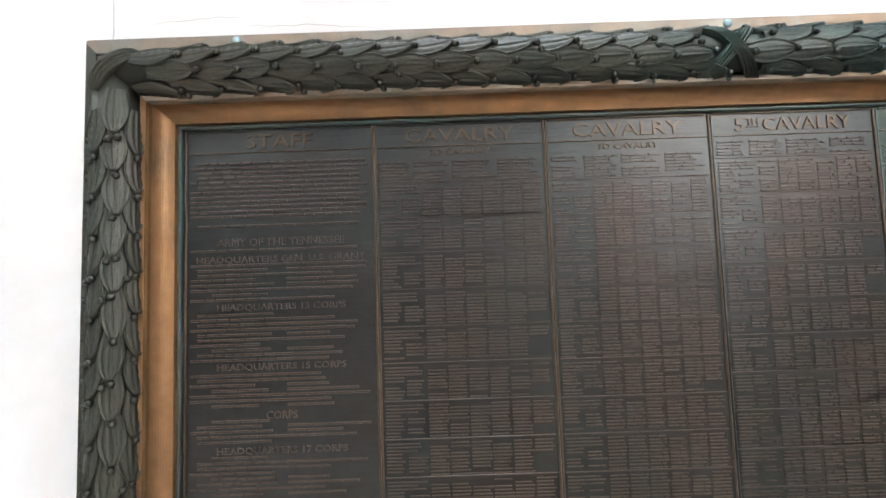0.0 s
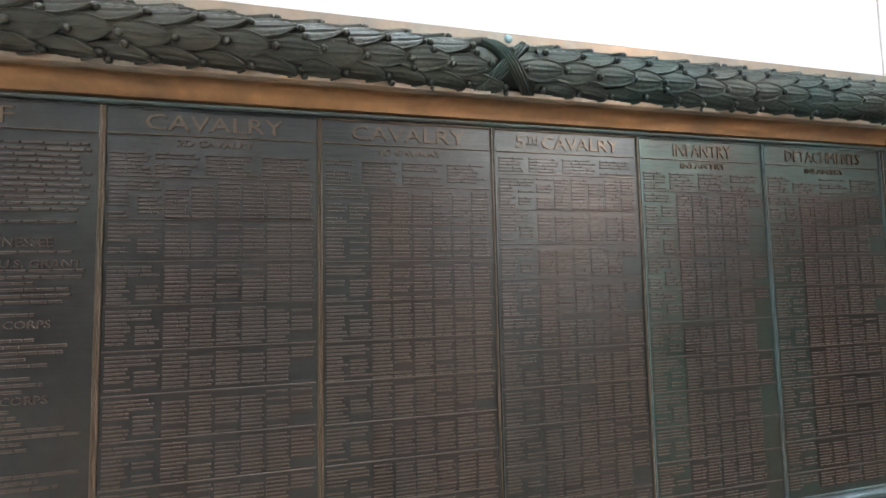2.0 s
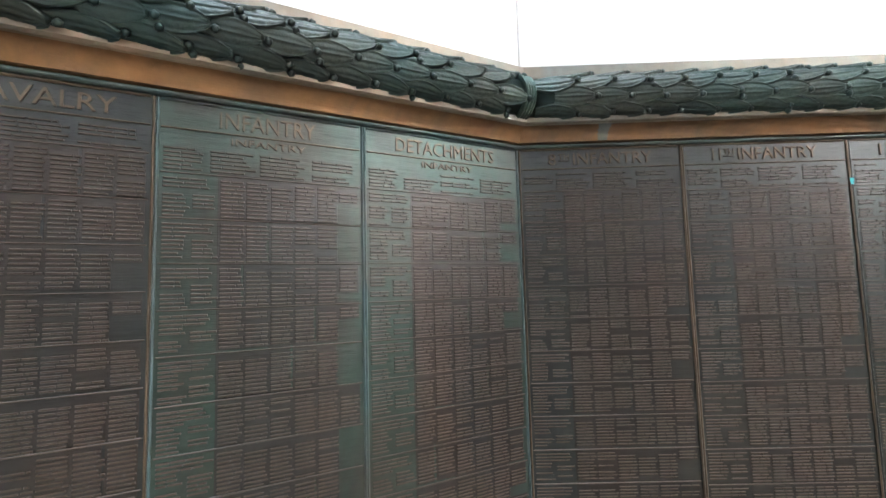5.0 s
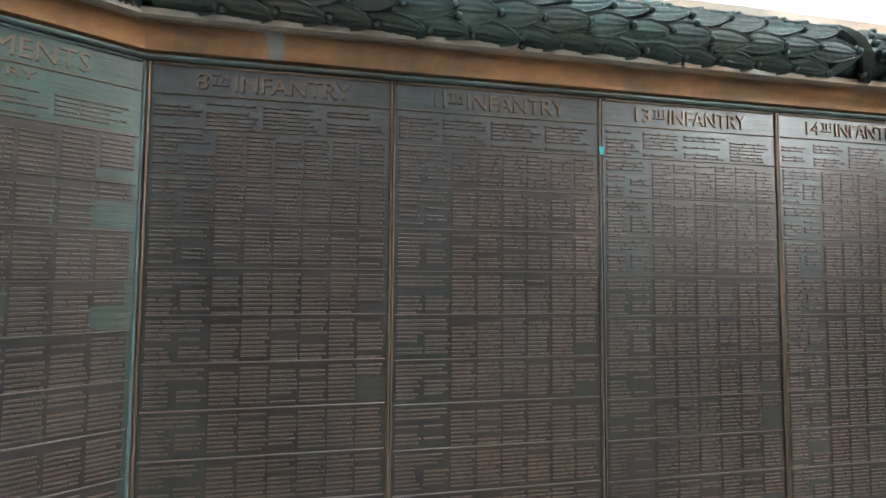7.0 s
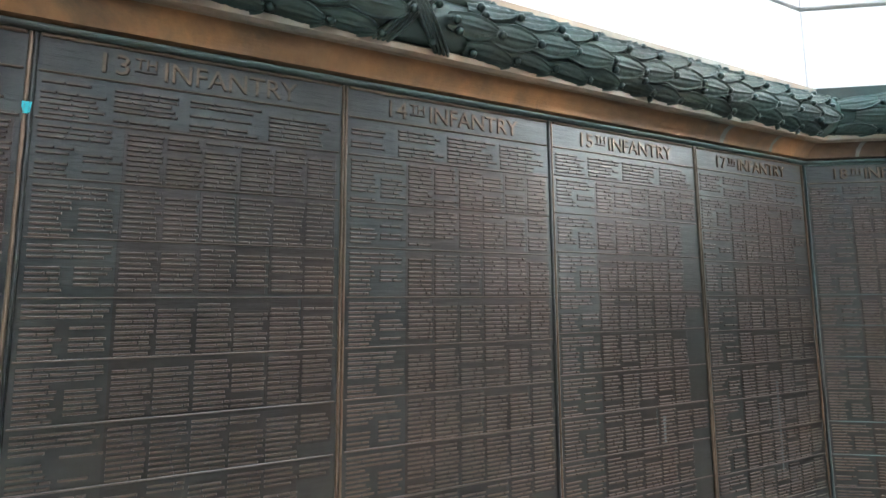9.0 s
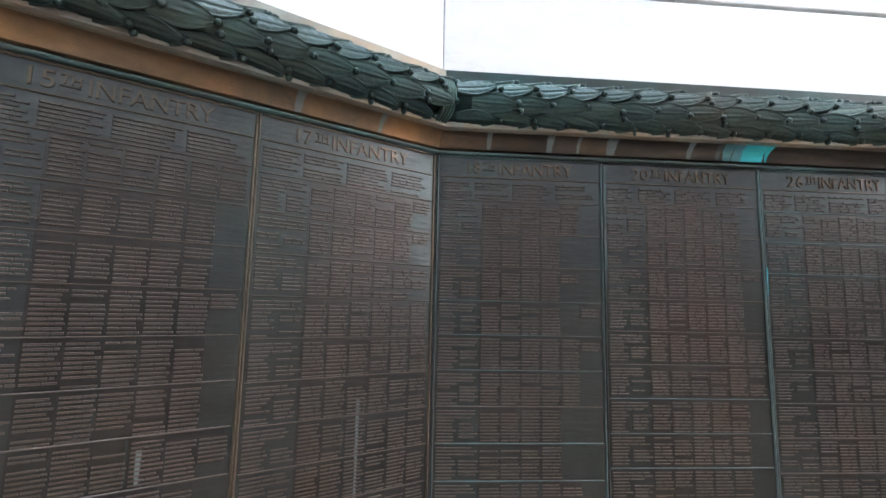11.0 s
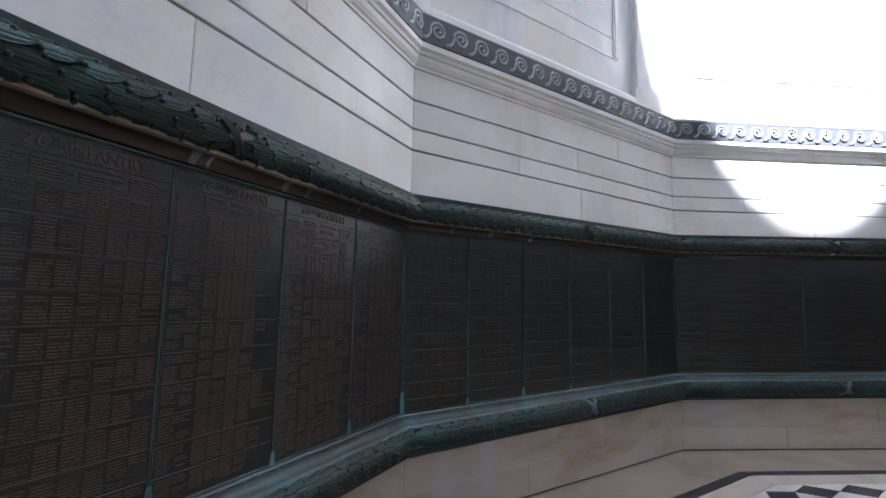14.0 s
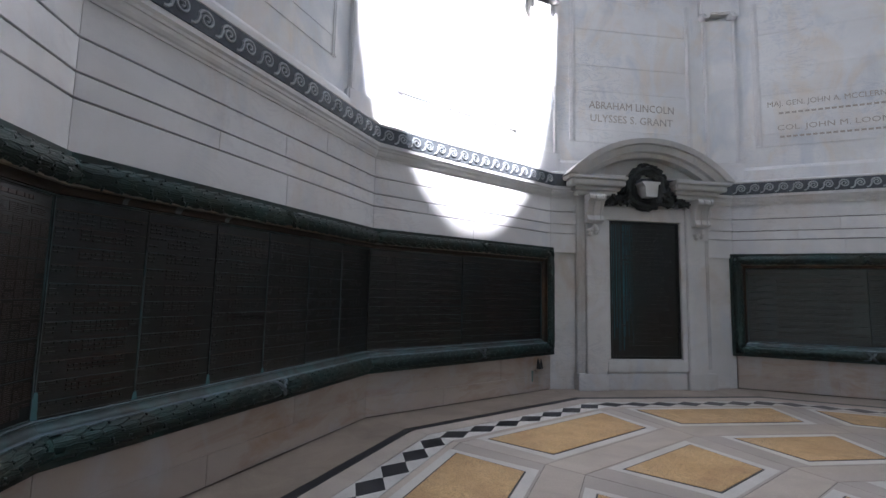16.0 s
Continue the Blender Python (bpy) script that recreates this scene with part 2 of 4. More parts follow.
# ---- mesh helpers ----
def link(name, me, material, parent=None, label="", matrix=None):
    if material and not me.materials:
        me.materials.append(material)
    ob = new(name, me)
    if parent:
        ob.parent = parent
    if matrix is not None:
        ob.matrix_basis = matrix
    return tagged(ob, label)


def raw(name, verts, faces, smooth=False):
    me = bpy.data.meshes.new(name)
    me.from_pydata([tuple(v) for v in verts], [], faces)
    if smooth:
        me.polygons.foreach_set("use_smooth", [True] * len(me.polygons))
    me.update()
    return me


def fix_normals(me):
    bm = bmesh.new()
    bm.from_mesh(me)
    bmesh.ops.recalc_face_normals(bm, faces=bm.faces)
    bm.to_mesh(me)
    bm.free()
    return me


def block_mesh(name, x0, x1, y0, y1, z0, z1, bevel=0.004, seg=1):
    bm = bmesh.new()
    bmesh.ops.create_cube(bm, size=1)
    for v in bm.verts:
        v.co = Vector(((x0 + x1) / 2 + v.co.x * (x1 - x0), (y0 + y1) / 2 + v.co.y * (y1 - y0), (z0 + z1) / 2 + v.co.z * (z1 - z0)))
    if bevel:
        bmesh.ops.bevel(bm, geom=bm.edges[:], offset=bevel, segments=seg, affect="EDGES")
    me = bpy.data.meshes.new(name)
    bm.to_mesh(me)
    bm.free()
    return me


def sweep(name, loop, ends, smooth=False):
    """Extrudes a closed loop of (a, d) along x between ends(a, d) -> (x0, x1); gives points (x, a, d) for place()."""
    n = len(loop)
    v0 = [(ends(a, d)[0], a, d) for a, d in loop]
    v1 = [(ends(a, d)[1], a, d) for a, d in loop]
    faces = [(i, (i + 1) % n, n + (i + 1) % n, n + i) for i in range(n)] + [tuple(range(n - 1, -1, -1)), tuple(range(n, 2 * n))]
    return v0 + v1, faces


def arc(cs, cd, r, a0, a1, n):
    return [(cs + r * math.cos(radians(a0 + (a1 - a0) * i / n)), cd + r * math.sin(radians(a0 + (a1 - a0) * i / n))) for i in range(n + 1)]


def mitred(name, loop_zd, material, k, parent=None, label="", smooth=False, u0=None, u1=None):
    """A moulding along side k with mitred corners; loop of (z, inward depth)."""
    vs, fs = sweep(name, loop_zd, lambda z, d: (d * T15 if u0 is None else u0, A - d * T15 if u1 is None else u1))
    me = fix_normals(raw(name, [(x, -d, z) for x, z, d in vs], fs, smooth))
    return link(name, me, material, parent, label, facet(k) if parent is None else None)


def boxes(name, rows):
    """Many small raised bars in one mesh: rows of (x0, x1, z0, z1, y_back, y_front)."""
    r = np.array(rows, dtype=float)
    n = len(r)
    x0, x1, z0, z1, yb, yf = r.T
    e = np.minimum((z1 - z0) * 0.18, 0.0012)
    v = np.stack([np.stack(c, 1) for c in (
        (x0, yb, z0), (x1, yb, z0), (x1, yb, z1), (x0, yb, z1),
        (x0 + e, yf, z0 + e), (x1 - e, yf, z0 + e), (x1 - e, yf, z1 - e), (x0 + e, yf, z1 - e))], 1).reshape(-1, 3)
    f = np.array([(4, 5, 6, 7), (0, 1, 5, 4), (1, 2, 6, 5), (2, 3, 7, 6), (3, 0, 4, 7)])
    faces = (np.arange(n)[:, None, None] * 8 + f[None]).reshape(-1, 4)
    me = bpy.data.meshes.new(name)
    me.from_pydata(v.tolist(), [], faces.tolist())
    return me


def text_mesh(body, height, width, depth=0.0025, x=0.0, z=0.0, y=0.0):
    """Raised lettering that faces inwards, centred on (x, z), capitals of that height, fitted to the width."""
    cu = bpy.data.curves.new("lettering", "FONT")
    cu.body, cu.align_x, cu.align_y = body, "CENTER", "CENTER"
    cu.resolution_u, cu.extrude = 2, 1.0
    ob = bpy.data.objects.new("lettering", cu)
    scene.collection.objects.link(ob)
    dg = bpy.context.evaluated_depsgraph_get()
    me = bpy.data.meshes.new_from_object(ob.evaluated_get(dg))
    bpy.data.objects.remove(ob)
    co = np.empty(len(me.vertices) * 3)
    me.vertices.foreach_get("co", co)
    co = co.reshape(-1, 3)
    lo, hi = co.min(0), co.max(0)
    sx, sz = width / (hi[0] - lo[0]), height / (hi[1] - lo[1])
    out = np.stack([(co[:, 0] - (lo[0] + hi[0]) / 2) * sx + x, y - (co[:, 2] + 1) * depth / 2, (co[:, 1] - (lo[1] + hi[1]) / 2) * sz + z], 1)
    me.vertices.foreach_set("co", out.ravel())
    me.materials.clear()
    me.update()
    return me


# ---- structure: ground, floor slab, walls, dome ----
ground = tagged(link("ground", raw("ground", [(-400, -400, -0.16), (400, -400, -0.16), (400, 400, -0.16), (-400, 400, -0.16)], [(0, 1, 2, 3)]), GRASS), "mown grass around the building", "grass", kind="structure")


def ring12(ap0, ap1, k, half0=15.0, half1=15.0):
    """Corners of a strip of floor on the sector of side k, between two distances from the middle."""
    a = radians(90 - 30 * (k - 1))
    out = []
    for ap, h, sgn in ((ap0, half0, 1), (ap0, half0, -1), (ap1, half1, -1), (ap1, half1, 1)):
        w = ap * math.tan(radians(h)) * sgn
        out.append((CEN.x + ap * math.cos(a) - w * math.sin(a), CEN.y + ap * math.sin(a) + w * math.cos(a)))
    return out


def slab_mesh(name, poly, z0, z1, inset=0.002):
    """A flat stone with slightly chamfered upper edge."""
    n = len(poly)
    cx, cy = sum(p[0] for p in poly) / n, sum(p[1] for p in poly) / n
    def toward(p):
        L = math.hypot(p[0] - cx, p[1] - cy)
        return (p[0] - (p[0] - cx) / L * inset * 1.5, p[1] - (p[1] - cy) / L * inset * 1.5)
    vs = [(*p, z0) for p in poly] + [(*p, z1 - inset) for p in poly] + [(*toward(p), z1) for p in poly]
    fs = [tuple(range(2 * n, 3 * n))]
    for r in (0, 1):
        fs += [(r * n + i, r * n + (i + 1) % n, (r + 1) * n + (i + 1) % n, (r + 1) * n + i) for i in range(n)]
    return fix_normals(raw(name, vs, fs))


disc = [(CEN.x + (AP + 1.2) * math.cos(radians(30 * i + 15)), CEN.y + (AP + 1.2) * math.sin(radians(30 * i + 15))) for i in range(12)]
floor = tagged(link("floor", slab_mesh("floor", disc, -0.2, -0.004), FLOOR_JOINT), "polished marble floor with inlaid ochre mosaic panels", "floor", kind="structure")

wall_parts = {}
for k in range(1, 13):
    up = -0.25                                        # upper wall stands back behind the cornice
    if k == ENTRY:
        continue
    lower = [(-0.1, -1.1), (-0.1, DM - 0.026), (3.2, DM - 0.026), (3.2, -1.1)] if k == NICHE else \
        [(-0.1, -1.1), (-0.1, DM - 0.026), (ZB + 0.1, DM - 0.026), (ZB + 0.1, -0.012), (ZO - 0.1, -0.012), (ZO - 0.1, DM - 0.026), (3.2, DM - 0.026), (3.2, -1.1)]
    wall = mitred("wall_%d" % k, lower, MARBLE_NICHE if k == NICHE else JOINT, k)
    mitred("upper_wall", [(3.202, up), (7.2, up), (7.2, -1.1), (3.202, -1.1)], MARBLE_UP, k, wall)
    tagged(wall, "pale marble rotunda wall in long courses", "wall", kind="structure")
    wall_parts[k] = wall

# entrance side: piers either side of a wide doorway, wall above it
entry = new("wall_12")
entry.matrix_basis = facet(ENTRY)
tagged(entry, "marble entrance wall with open doorway", "wall", kind="structure")
DW0, DW1, DH = 0.75, 2.41, 3.0
for x0, x1 in ((0, DW0), (DW1, A)):
    link("pier", fix_normals(raw("pier", [(x0 if (i == 0 and x0) else (-y * T15 if i == 0 else (x1 if x1 < A else A + y * T15)), y, z)
         for z in (-0.1, 3.2) for i, y in ((0, -DM), (1, -DM), (1, 1.1), (0, 1.1))], [(0, 1, 2, 3), (4, 7, 6, 5), (0, 4, 5, 1), (1, 5, 6, 2), (2, 6, 7, 3), (3, 7, 4, 0)])), MARBLE, entry)
link("lintel", block_mesh("lintel", DW0, DW1, -DM + 0.003, 1.1, DH, 3.2, 0.01), MARBLE, entry)
vs, fs = sweep("upper_wall", [(3.2, -0.25), (7.2, -0.25), (7.2, -1.1), (3.2, -1.1)], lambda z, d: (d * T15, A - d * T15))
link("upper_wall", fix_normals(raw("upper_wall", [(x, -d, z) for x, z, d in vs], fs)), MARBLE_UP, entry)

# dome with an open eye
prof = [(AP + 0.25 - 0.02, 7.2), (AP + 0.05, 7.3), (AP + 0.05, 7.9), (AP - 0.25, 8.1), (AP - 0.25, 8.4)]
base_r, base_z = AP - 0.1, 8.4
for i in range(1, 13):
    f = i / 12
    a = f * math.acos(OCULUS_R / base_r)
    prof.append((base_r * math.cos(a), base_z + (OCULUS_Z - base_z) * math.sin(a) / math.sin(math.acos(OCULUS_R / base_r))))
prof += [(OCULUS_R + 0.02, OCULUS_Z + 0.03), (AP + 1.3, OCULUS_Z - 3), (AP + 1.3, 7.15), (AP + 0.23, 7.15)]
N = 96
dv = [(CEN.x + r * math.cos(2 * math.pi * j / N) , CEN.y + r * math.sin(2 * math.pi * j / N), z) for r, z in prof for j in range(N)]
df = [(i * N + j, i * N + (j + 1) % N, (i + 1) * N + (j + 1) % N, (i + 1) * N + j) for i in range(len(prof) - 1) for j in range(N)]
tagged(link("ceiling", raw("ceiling", dv, df, True), PLASTER), "pale domed ceiling with a round open eye", "ceiling", kind="structure")

# ---- cornice with bronze wave frieze ----
ZC = 2.955
CORN = [(ZC, DM - 0.02), (ZC, DM + 0.005), (ZC + 0.018, DM + 0.008), (ZC + 0.03, DM + 0.018), (ZC + 0.055, DM + 0.03), (ZC + 0.085, DM + 0.035),
        (ZC + 0.09, DM + 0.045), (ZC + 0.112, DM + 0.048), (ZC + 0.13, DM + 0.066), (ZC + 0.165, DM + 0.066), (ZC + 0.17, DM + 0.055), (ZC + 0.37, DM + 0.055),
        (ZC + 0.375, DM + 0.066), (ZC + 0.395, DM + 0.066), (ZC + 0.41, DM + 0.04), (ZC + 0.43, -0.4), (ZC + 0.245, -0.4), (ZC + 0.245, DM - 0.02)]
ZF0, ZF1, DF = ZC + 0.175, ZC + 0.365, DM + 0.055


def spiral_mesh():
    """One running-wave scroll, a raised ribbon that rolls up into a curl."""
    pts = [(-0.098, -0.07), (-0.07, -0.066), (-0.045, -0.045), (-0.03, 0.0)]
    for i in range(27):
        a = radians(165 - i * 25)
        r = 0.064 * (1 - i / 30)
        pts.append((0.028 + r * math.cos(a), 0.006 + r * math.sin(a)))
    vs, fs = [], []
    for i, (x, z) in enumerate(pts):
        p, q = pts[max(i - 1, 0)], pts[min(i + 1, len(pts) - 1)]
        tx, tz = q[0] - p[0], q[1] - p[1]
        L = math.hypot(tx, tz) or 1
        nx, nz = -tz / L, tx / L
        w = 0.013 * (1 - 0.45 * i / len(pts))
        vs += [(x + nx * w, 0.002, z + nz * w), (x + nx * w * 0.5, -0.011, z + nz * w * 0.5), (x - nx * w * 0.5, -0.011, z - nz * w * 0.5), (x - nx * w, 0.002, z - nz * w)]
        if i:
            for j in range(3):
                fs.append((4 * i - 4 + j, 4 * i + j, 4 * i + j + 1, 4 * i - 3 + j))
    return fix_normals(raw("wave_scroll", vs, fs))


SPIRAL = spiral_mesh()
SPIRAL.materials.append(SCROLL)
for k in range(1, 13):
    c = tagged(mitred("cornice", CORN, MARBLE, k), "moulded marble cornice with a bronze wave frieze", "cornice", "cornice lengths", "structure")
    band = mitred("frieze_band", [(ZF0, DF + 0.004), (ZF0, DF + 0.012), (ZF1, DF + 0.012), (ZF1, DF + 0.004)], FRIEZE, k, c, "dark bronze frieze band")
    if k in (2, 3, 4, 5, 7, 8, 9):
        n = 16
        w = (A - 2 * DF * T15) / n
        for i in range(n):
            link("wave_scroll", SPIRAL, None, band, "", Matrix.Translation((DF * T15 + (i + 0.5) * w, -DF - 0.012, (ZF0 + ZF1) / 2)))

# ---- upper wall: framed inscription panels and pilasters ----
UPY = 0.25
INSCR = {6: [("ABRAHAM LINCOLN", 4.66, 0.13, 1.55), ("ULYSSES S. GRANT", 4.43, 0.13, 1.5)],
         7: [("MAJ. GEN. JOHN A. MCCLERNAND", 4.72, 0.12, 1.85), ("COL. JOHN M. LOOMIS", 4.3, 0.12, 1.6)],
         4: [("K. JOHNSON", 4.72, 0.13, 0.85)]}
for k in range(1, 13):
    root = tagged(new("inscription_panel"), "white veined marble panel with cut inscription in a moulded frame", "wall panel", "inscription panels")
    root.matrix_basis = facet(k)
    U0, U1, Z0, Z1 = 0.56, 2.60, 4.0, 6.6
    zs = [Z0, 4.22, 4.9, 5.35, 6.0, Z1]
    for z0, z1 in zip(zs, zs[1:]):
        link("slab", block_mesh("slab", U0, U1, UPY - 0.011, UPY + 0.05, z0 + 0.002, z1 - 0.002, 0.003), MARBLE_UP, root)
    link("bedding", block_mesh("bedding", U0 + 0.002, U1 - 0.002, UPY - 0.003, UPY + 0.04, Z0 + 0.006, Z1 - 0.006, 0), MARBLE, root)
    for x0, x1 in ((U0 - 0.1, U0), (U1, U1 + 0.1)):
        link("moulding", block_mesh("moulding", x0, x1, UPY - 0.022, UPY + 0.05, Z0, Z1, 0.012, 2), MARBLE, root)
        link("fillet", block_mesh("fillet", x0 + 0.035, x1 - 0.035, UPY - 0.03, UPY, Z0 + 0.02, Z1, 0.004), MARBLE, root)
    if k in INSCR:
        for body, z, h, w in INSCR[k]:
            link("lettering", text_mesh(body, h, w, 0.004, U0 + 1.02 if k != 4 else 2.05, z, UPY - 0.011), CUT_LETTER, root, "grey incised capitals")
        rows = [(U0 + 0.25 + 0.09 * i, U0 + 0.25 + 0.09 * i + 0.065, z, z + 0.034, UPY - 0.010, UPY - 0.015) for z in ((4.55, 4.14) if k == 7 else (4.56,) if k == 4 else ()) for i in range(17)]
        if rows:
            link("small_lettering", boxes("small_lettering", rows), CUT_LETTER, root)
    ledge = tagged(mitred("ledge", [(3.36, -0.3), (3.36, -0.17), (3.6, -0.17), (3.63, -0.19), (3.66, -0.22), (3.66, -0.3)], MARBLE, k), "plain marble base course above the cornice", "ledge", "upper ledges", "structure")
    pil = tagged(new("pilaster"), "tall fluted-edge marble pilaster with scrolled capital", "pilaster", "pilasters")
    a = radians(-30 * k + 15 + 90)
    rr = (AP + 0.25) / math.cos(radians(15))
    pil.matrix_basis = Matrix.Translation((CEN.x + rr * math.cos(a), CEN.y + rr * math.sin(a), 0)) @ Matrix.Rotation(a - math.pi / 2, 4, "Z")
    link("shaft", block_mesh("shaft", -0.27, 0.27, -0.11, 0.2, 3.75, 6.35, 0.012, 2), MARBLE_UP, pil)
    for s in (-1, 1):
        link("edge_strip", block_mesh("edge_strip", s * 0.235 - 0.03, s * 0.235 + 0.03, -0.135, 0, 3.75, 6.35, 0.012, 2), MARBLE, pil)
    link("base", block_mesh("base", -0.32, 0.32, -0.16, 0.2, 3.36, 3.75, 0.02, 2), MARBLE, pil)
    link("capital", block_mesh("capital", -0.33, 0.33, -0.17, 0.2, 6.45, 6.75, 0.03, 2), MARBLE, pil)
    for s in (-1, 1):
        bm = bmesh.new()
        bmesh.ops.create_cone(bm, cap_ends=True, segments=18, radius1=0.09, radius2=0.075, depth=0.16, matrix=pose(s * 0.24, -0.13, 6.43, 90, 0, 0))
        bmesh.ops.create_cone(bm, cap_ends=True, segments=14, radius1=0.045, radius2=0.035, depth=0.2, matrix=pose(s * 0.24, -0.13, 6.43, 90, 0, 0))
        me = bpy.data.meshes.new("volute")
        bm.to_mesh(me)
        bm.free()
        link("volute", me, MARBLE, pil)


# ---- bronze frame round each bay of tablets ----
RC, RD, RR = 0.108, 0.074, 0.062                      # roll: distance from the outer edge, depth, radius
FILLET = [(0.0, 0.0), (0.0, 0.074), (0.004, 0.079), (0.042, 0.081), (0.046, 0.07), (0.048, 0.03), (0.048, 0.0)]
ROLL = [(0.046, 0.02)] + arc(RC, RD, RR - 0.007, 180, 0, 12) + [(0.17, 0.02)]
LIPS = [(0.166, 0.0), (0.166, 0.086), (0.172, 0.092), (0.184, 0.09), (0.188, 0.08), (0.188, 0.0)]
COVE = [(0.186, 0.0), (0.186, 0.078)] + arc(0.236, 0.078, 0.049, 176, 262, 11) + [(0.232, 0.0)]
BEAD = [(0.2325, 0.0), (0.2325, 0.018), (0.235, 0.022), (0.239, 0.022), (0.242, 0.018), (0.242, 0.0)]


def leaf_mesh():
    """A laurel leaf lying on the roll: rolled rim, deep midrib, slanting veins, pointed tip lifted towards +x."""
    L, ns = 0.128, 16
    half_cut = ((0.0, 0.0050), (0.07, 0.0010), (0.3, 0.0030), (0.5, 0.0030), (0.7, 0.0020), (0.82, 0.0012), (0.91, 0.0058), (0.98, 0.0052), (1.0, -0.016))
    cut = [(-w, h) for w, h in reversed(half_cut[1:])] + list(half_cut)
    vs, fs = [], []
    m = len(cut)
    for i in range(ns + 1):
        s = (i / ns) ** 0.85
        taper = max(0.0, 1 - max(0.0, (s - 0.42) / 0.58) ** 1.75) ** 0.8
        half = 24.5 * (0.66 + 0.34 * math.sin(min(s, 0.5) * math.pi)) * taper + 0.8
        for w, h in cut:
            a = radians(half * w)
            vein = 0.0013 * math.sin((s * 5.5 - abs(w) * 1.4) * 2 * math.pi) if 0.1 < abs(w) < 0.85 and 0.1 < s < 0.9 else 0.0
            hh = h + vein + 0.012 * s ** 1.5
            if i == ns:
                hh = -0.008
            vs.append((L * (s - 0.45), -(RR + hh) * math.cos(a), (RR + hh) * math.sin(a)))
    for i in range(ns):
        for j in range(m - 1):
            fs.append((i * m + j, (i + 1) * m + j, (i + 1) * m + j + 1, i * m + j + 1))
    return fix_normals(raw("leaf", vs, fs, True))


LEAF_ME = leaf_mesh()
LEAF_ME.materials.append(LEAF)


def ball_data(r=0.0105):
    bm = bmesh.new()
    bmesh.ops.create_icosphere(bm, subdivisions=1, radius=r)
    me = bpy.data.meshes.new("berry")
    bm.to_mesh(me)
    bm.free()
    me.polygons.foreach_set("use_smooth", [True] * len(me.polygons))
    return me


BERRY_ME = ball_data()
BERRY_ME.materials.append(LEAF)


def joined(name, source, mats):
    """One mesh of many copies."""
    co = np.array([v.co[:] for v in source.vertices])
    polys = [tuple(p.vertices) for p in source.polygons]
    vs, fs = [], []
    for i, m in enumerate(mats):
        mm = np.array(m)
        vs += (co @ mm[:3, :3].T + mm[:3, 3]).tolist()
        fs += [tuple(v + i * len(co) for v in p) for p in polys]
    return raw(name, vs, fs, True)


def garland_places(length, seed):
    """Places along a garland: (matrix in the roll's own frame, is_berry)."""
    rnd = random.Random(seed)
    leaves, berries = [], []
    pitch = 0.104
    n = int(length / pitch)
    for row, ang in enumerate((-66, -24, 18, 60)):
        for i in range(n, -1, -1):
            x = (i + (0.5 if row % 2 else 0) + rnd.uniform(-0.05, 0.05)) * pitch
            if x > length - 0.03 or x < 0.03:
                continue
            m = Matrix.Translation((x, 0, 0)) @ Matrix.Rotation(radians(ang + rnd.uniform(-4, 4)), 4, "X") @ Matrix.Rotation(radians(rnd.uniform(-3, 3)), 4, "Y")
            leaves.append(m @ Matrix.Diagonal((rnd.uniform(0.92, 1.06), 1, rnd.uniform(0.92, 1.08), 1)))
            b = Matrix.Translation((x + 0.073, 0, 0)) @ Matrix.Rotation(radians(ang + rnd.uniform(-5, 5)), 4, "X") @ Matrix.Translation((0, -RR - 0.008, 0))
            berries.append(b)
            if rnd.random() < 0.35:
                berries.append(Matrix.Translation((0.008, 0.0, 0.0)) @ Matrix.Rotation(radians(17), 4, "X") @ b)
    return leaves, berries


def ribbon_mesh(slope, lift):
    """A ridged band wrapped round the roll; slope lets it cross on the skew."""
    cut = [(-0.021, -0.004)]
    for q in (-0.015, -0.005, 0.005, 0.015):
        cut += [(q - 0.0042, 0.007 + lift), (q, 0.0105 + lift), (q + 0.0042, 0.007 + lift), (q + 0.0048, 0.003 + lift)]
    cut[-1] = (0.021, -0.004)
    vs, fs = [], []
    n, m = 14, len(cut)
    for i in range(n + 1):
        a = radians(-96 + 192 * i / n)
        for dx, h in cut:
            vs.append((dx + slope * (i / n - 0.5), -(RR + h) * math.cos(a), (RR + h) * math.sin(a)))
        if i:
            fs += [(m * (i - 1) + j, m * (i - 1) + j + 1, m * i + 1 + j, m * i + j) for j in range(m - 1)]
    return fix_normals(raw("ribbon", vs, fs))


CROSS_A, CROSS_B, BAND_ME = ribbon_mesh(0.17, 0.0), ribbon_mesh(-0.17, 0.003), ribbon_mesh(0.0, 0.0)
for me in (CROSS_A, CROSS_B, BAND_ME):
    me.materials.append(RIBBON)
MITRE_ME = ribbon_mesh(0.0, 0.0)
MITRE_ME.materials.append(LEAF)
CROSS_LOW_A, CROSS_LOW_B = ribbon_mesh(0.17, 0.0), ribbon_mesh(-0.17, 0.003)
for me in (CROSS_LOW_A, CROSS_LOW_B):
    me.materials.append(SILL)


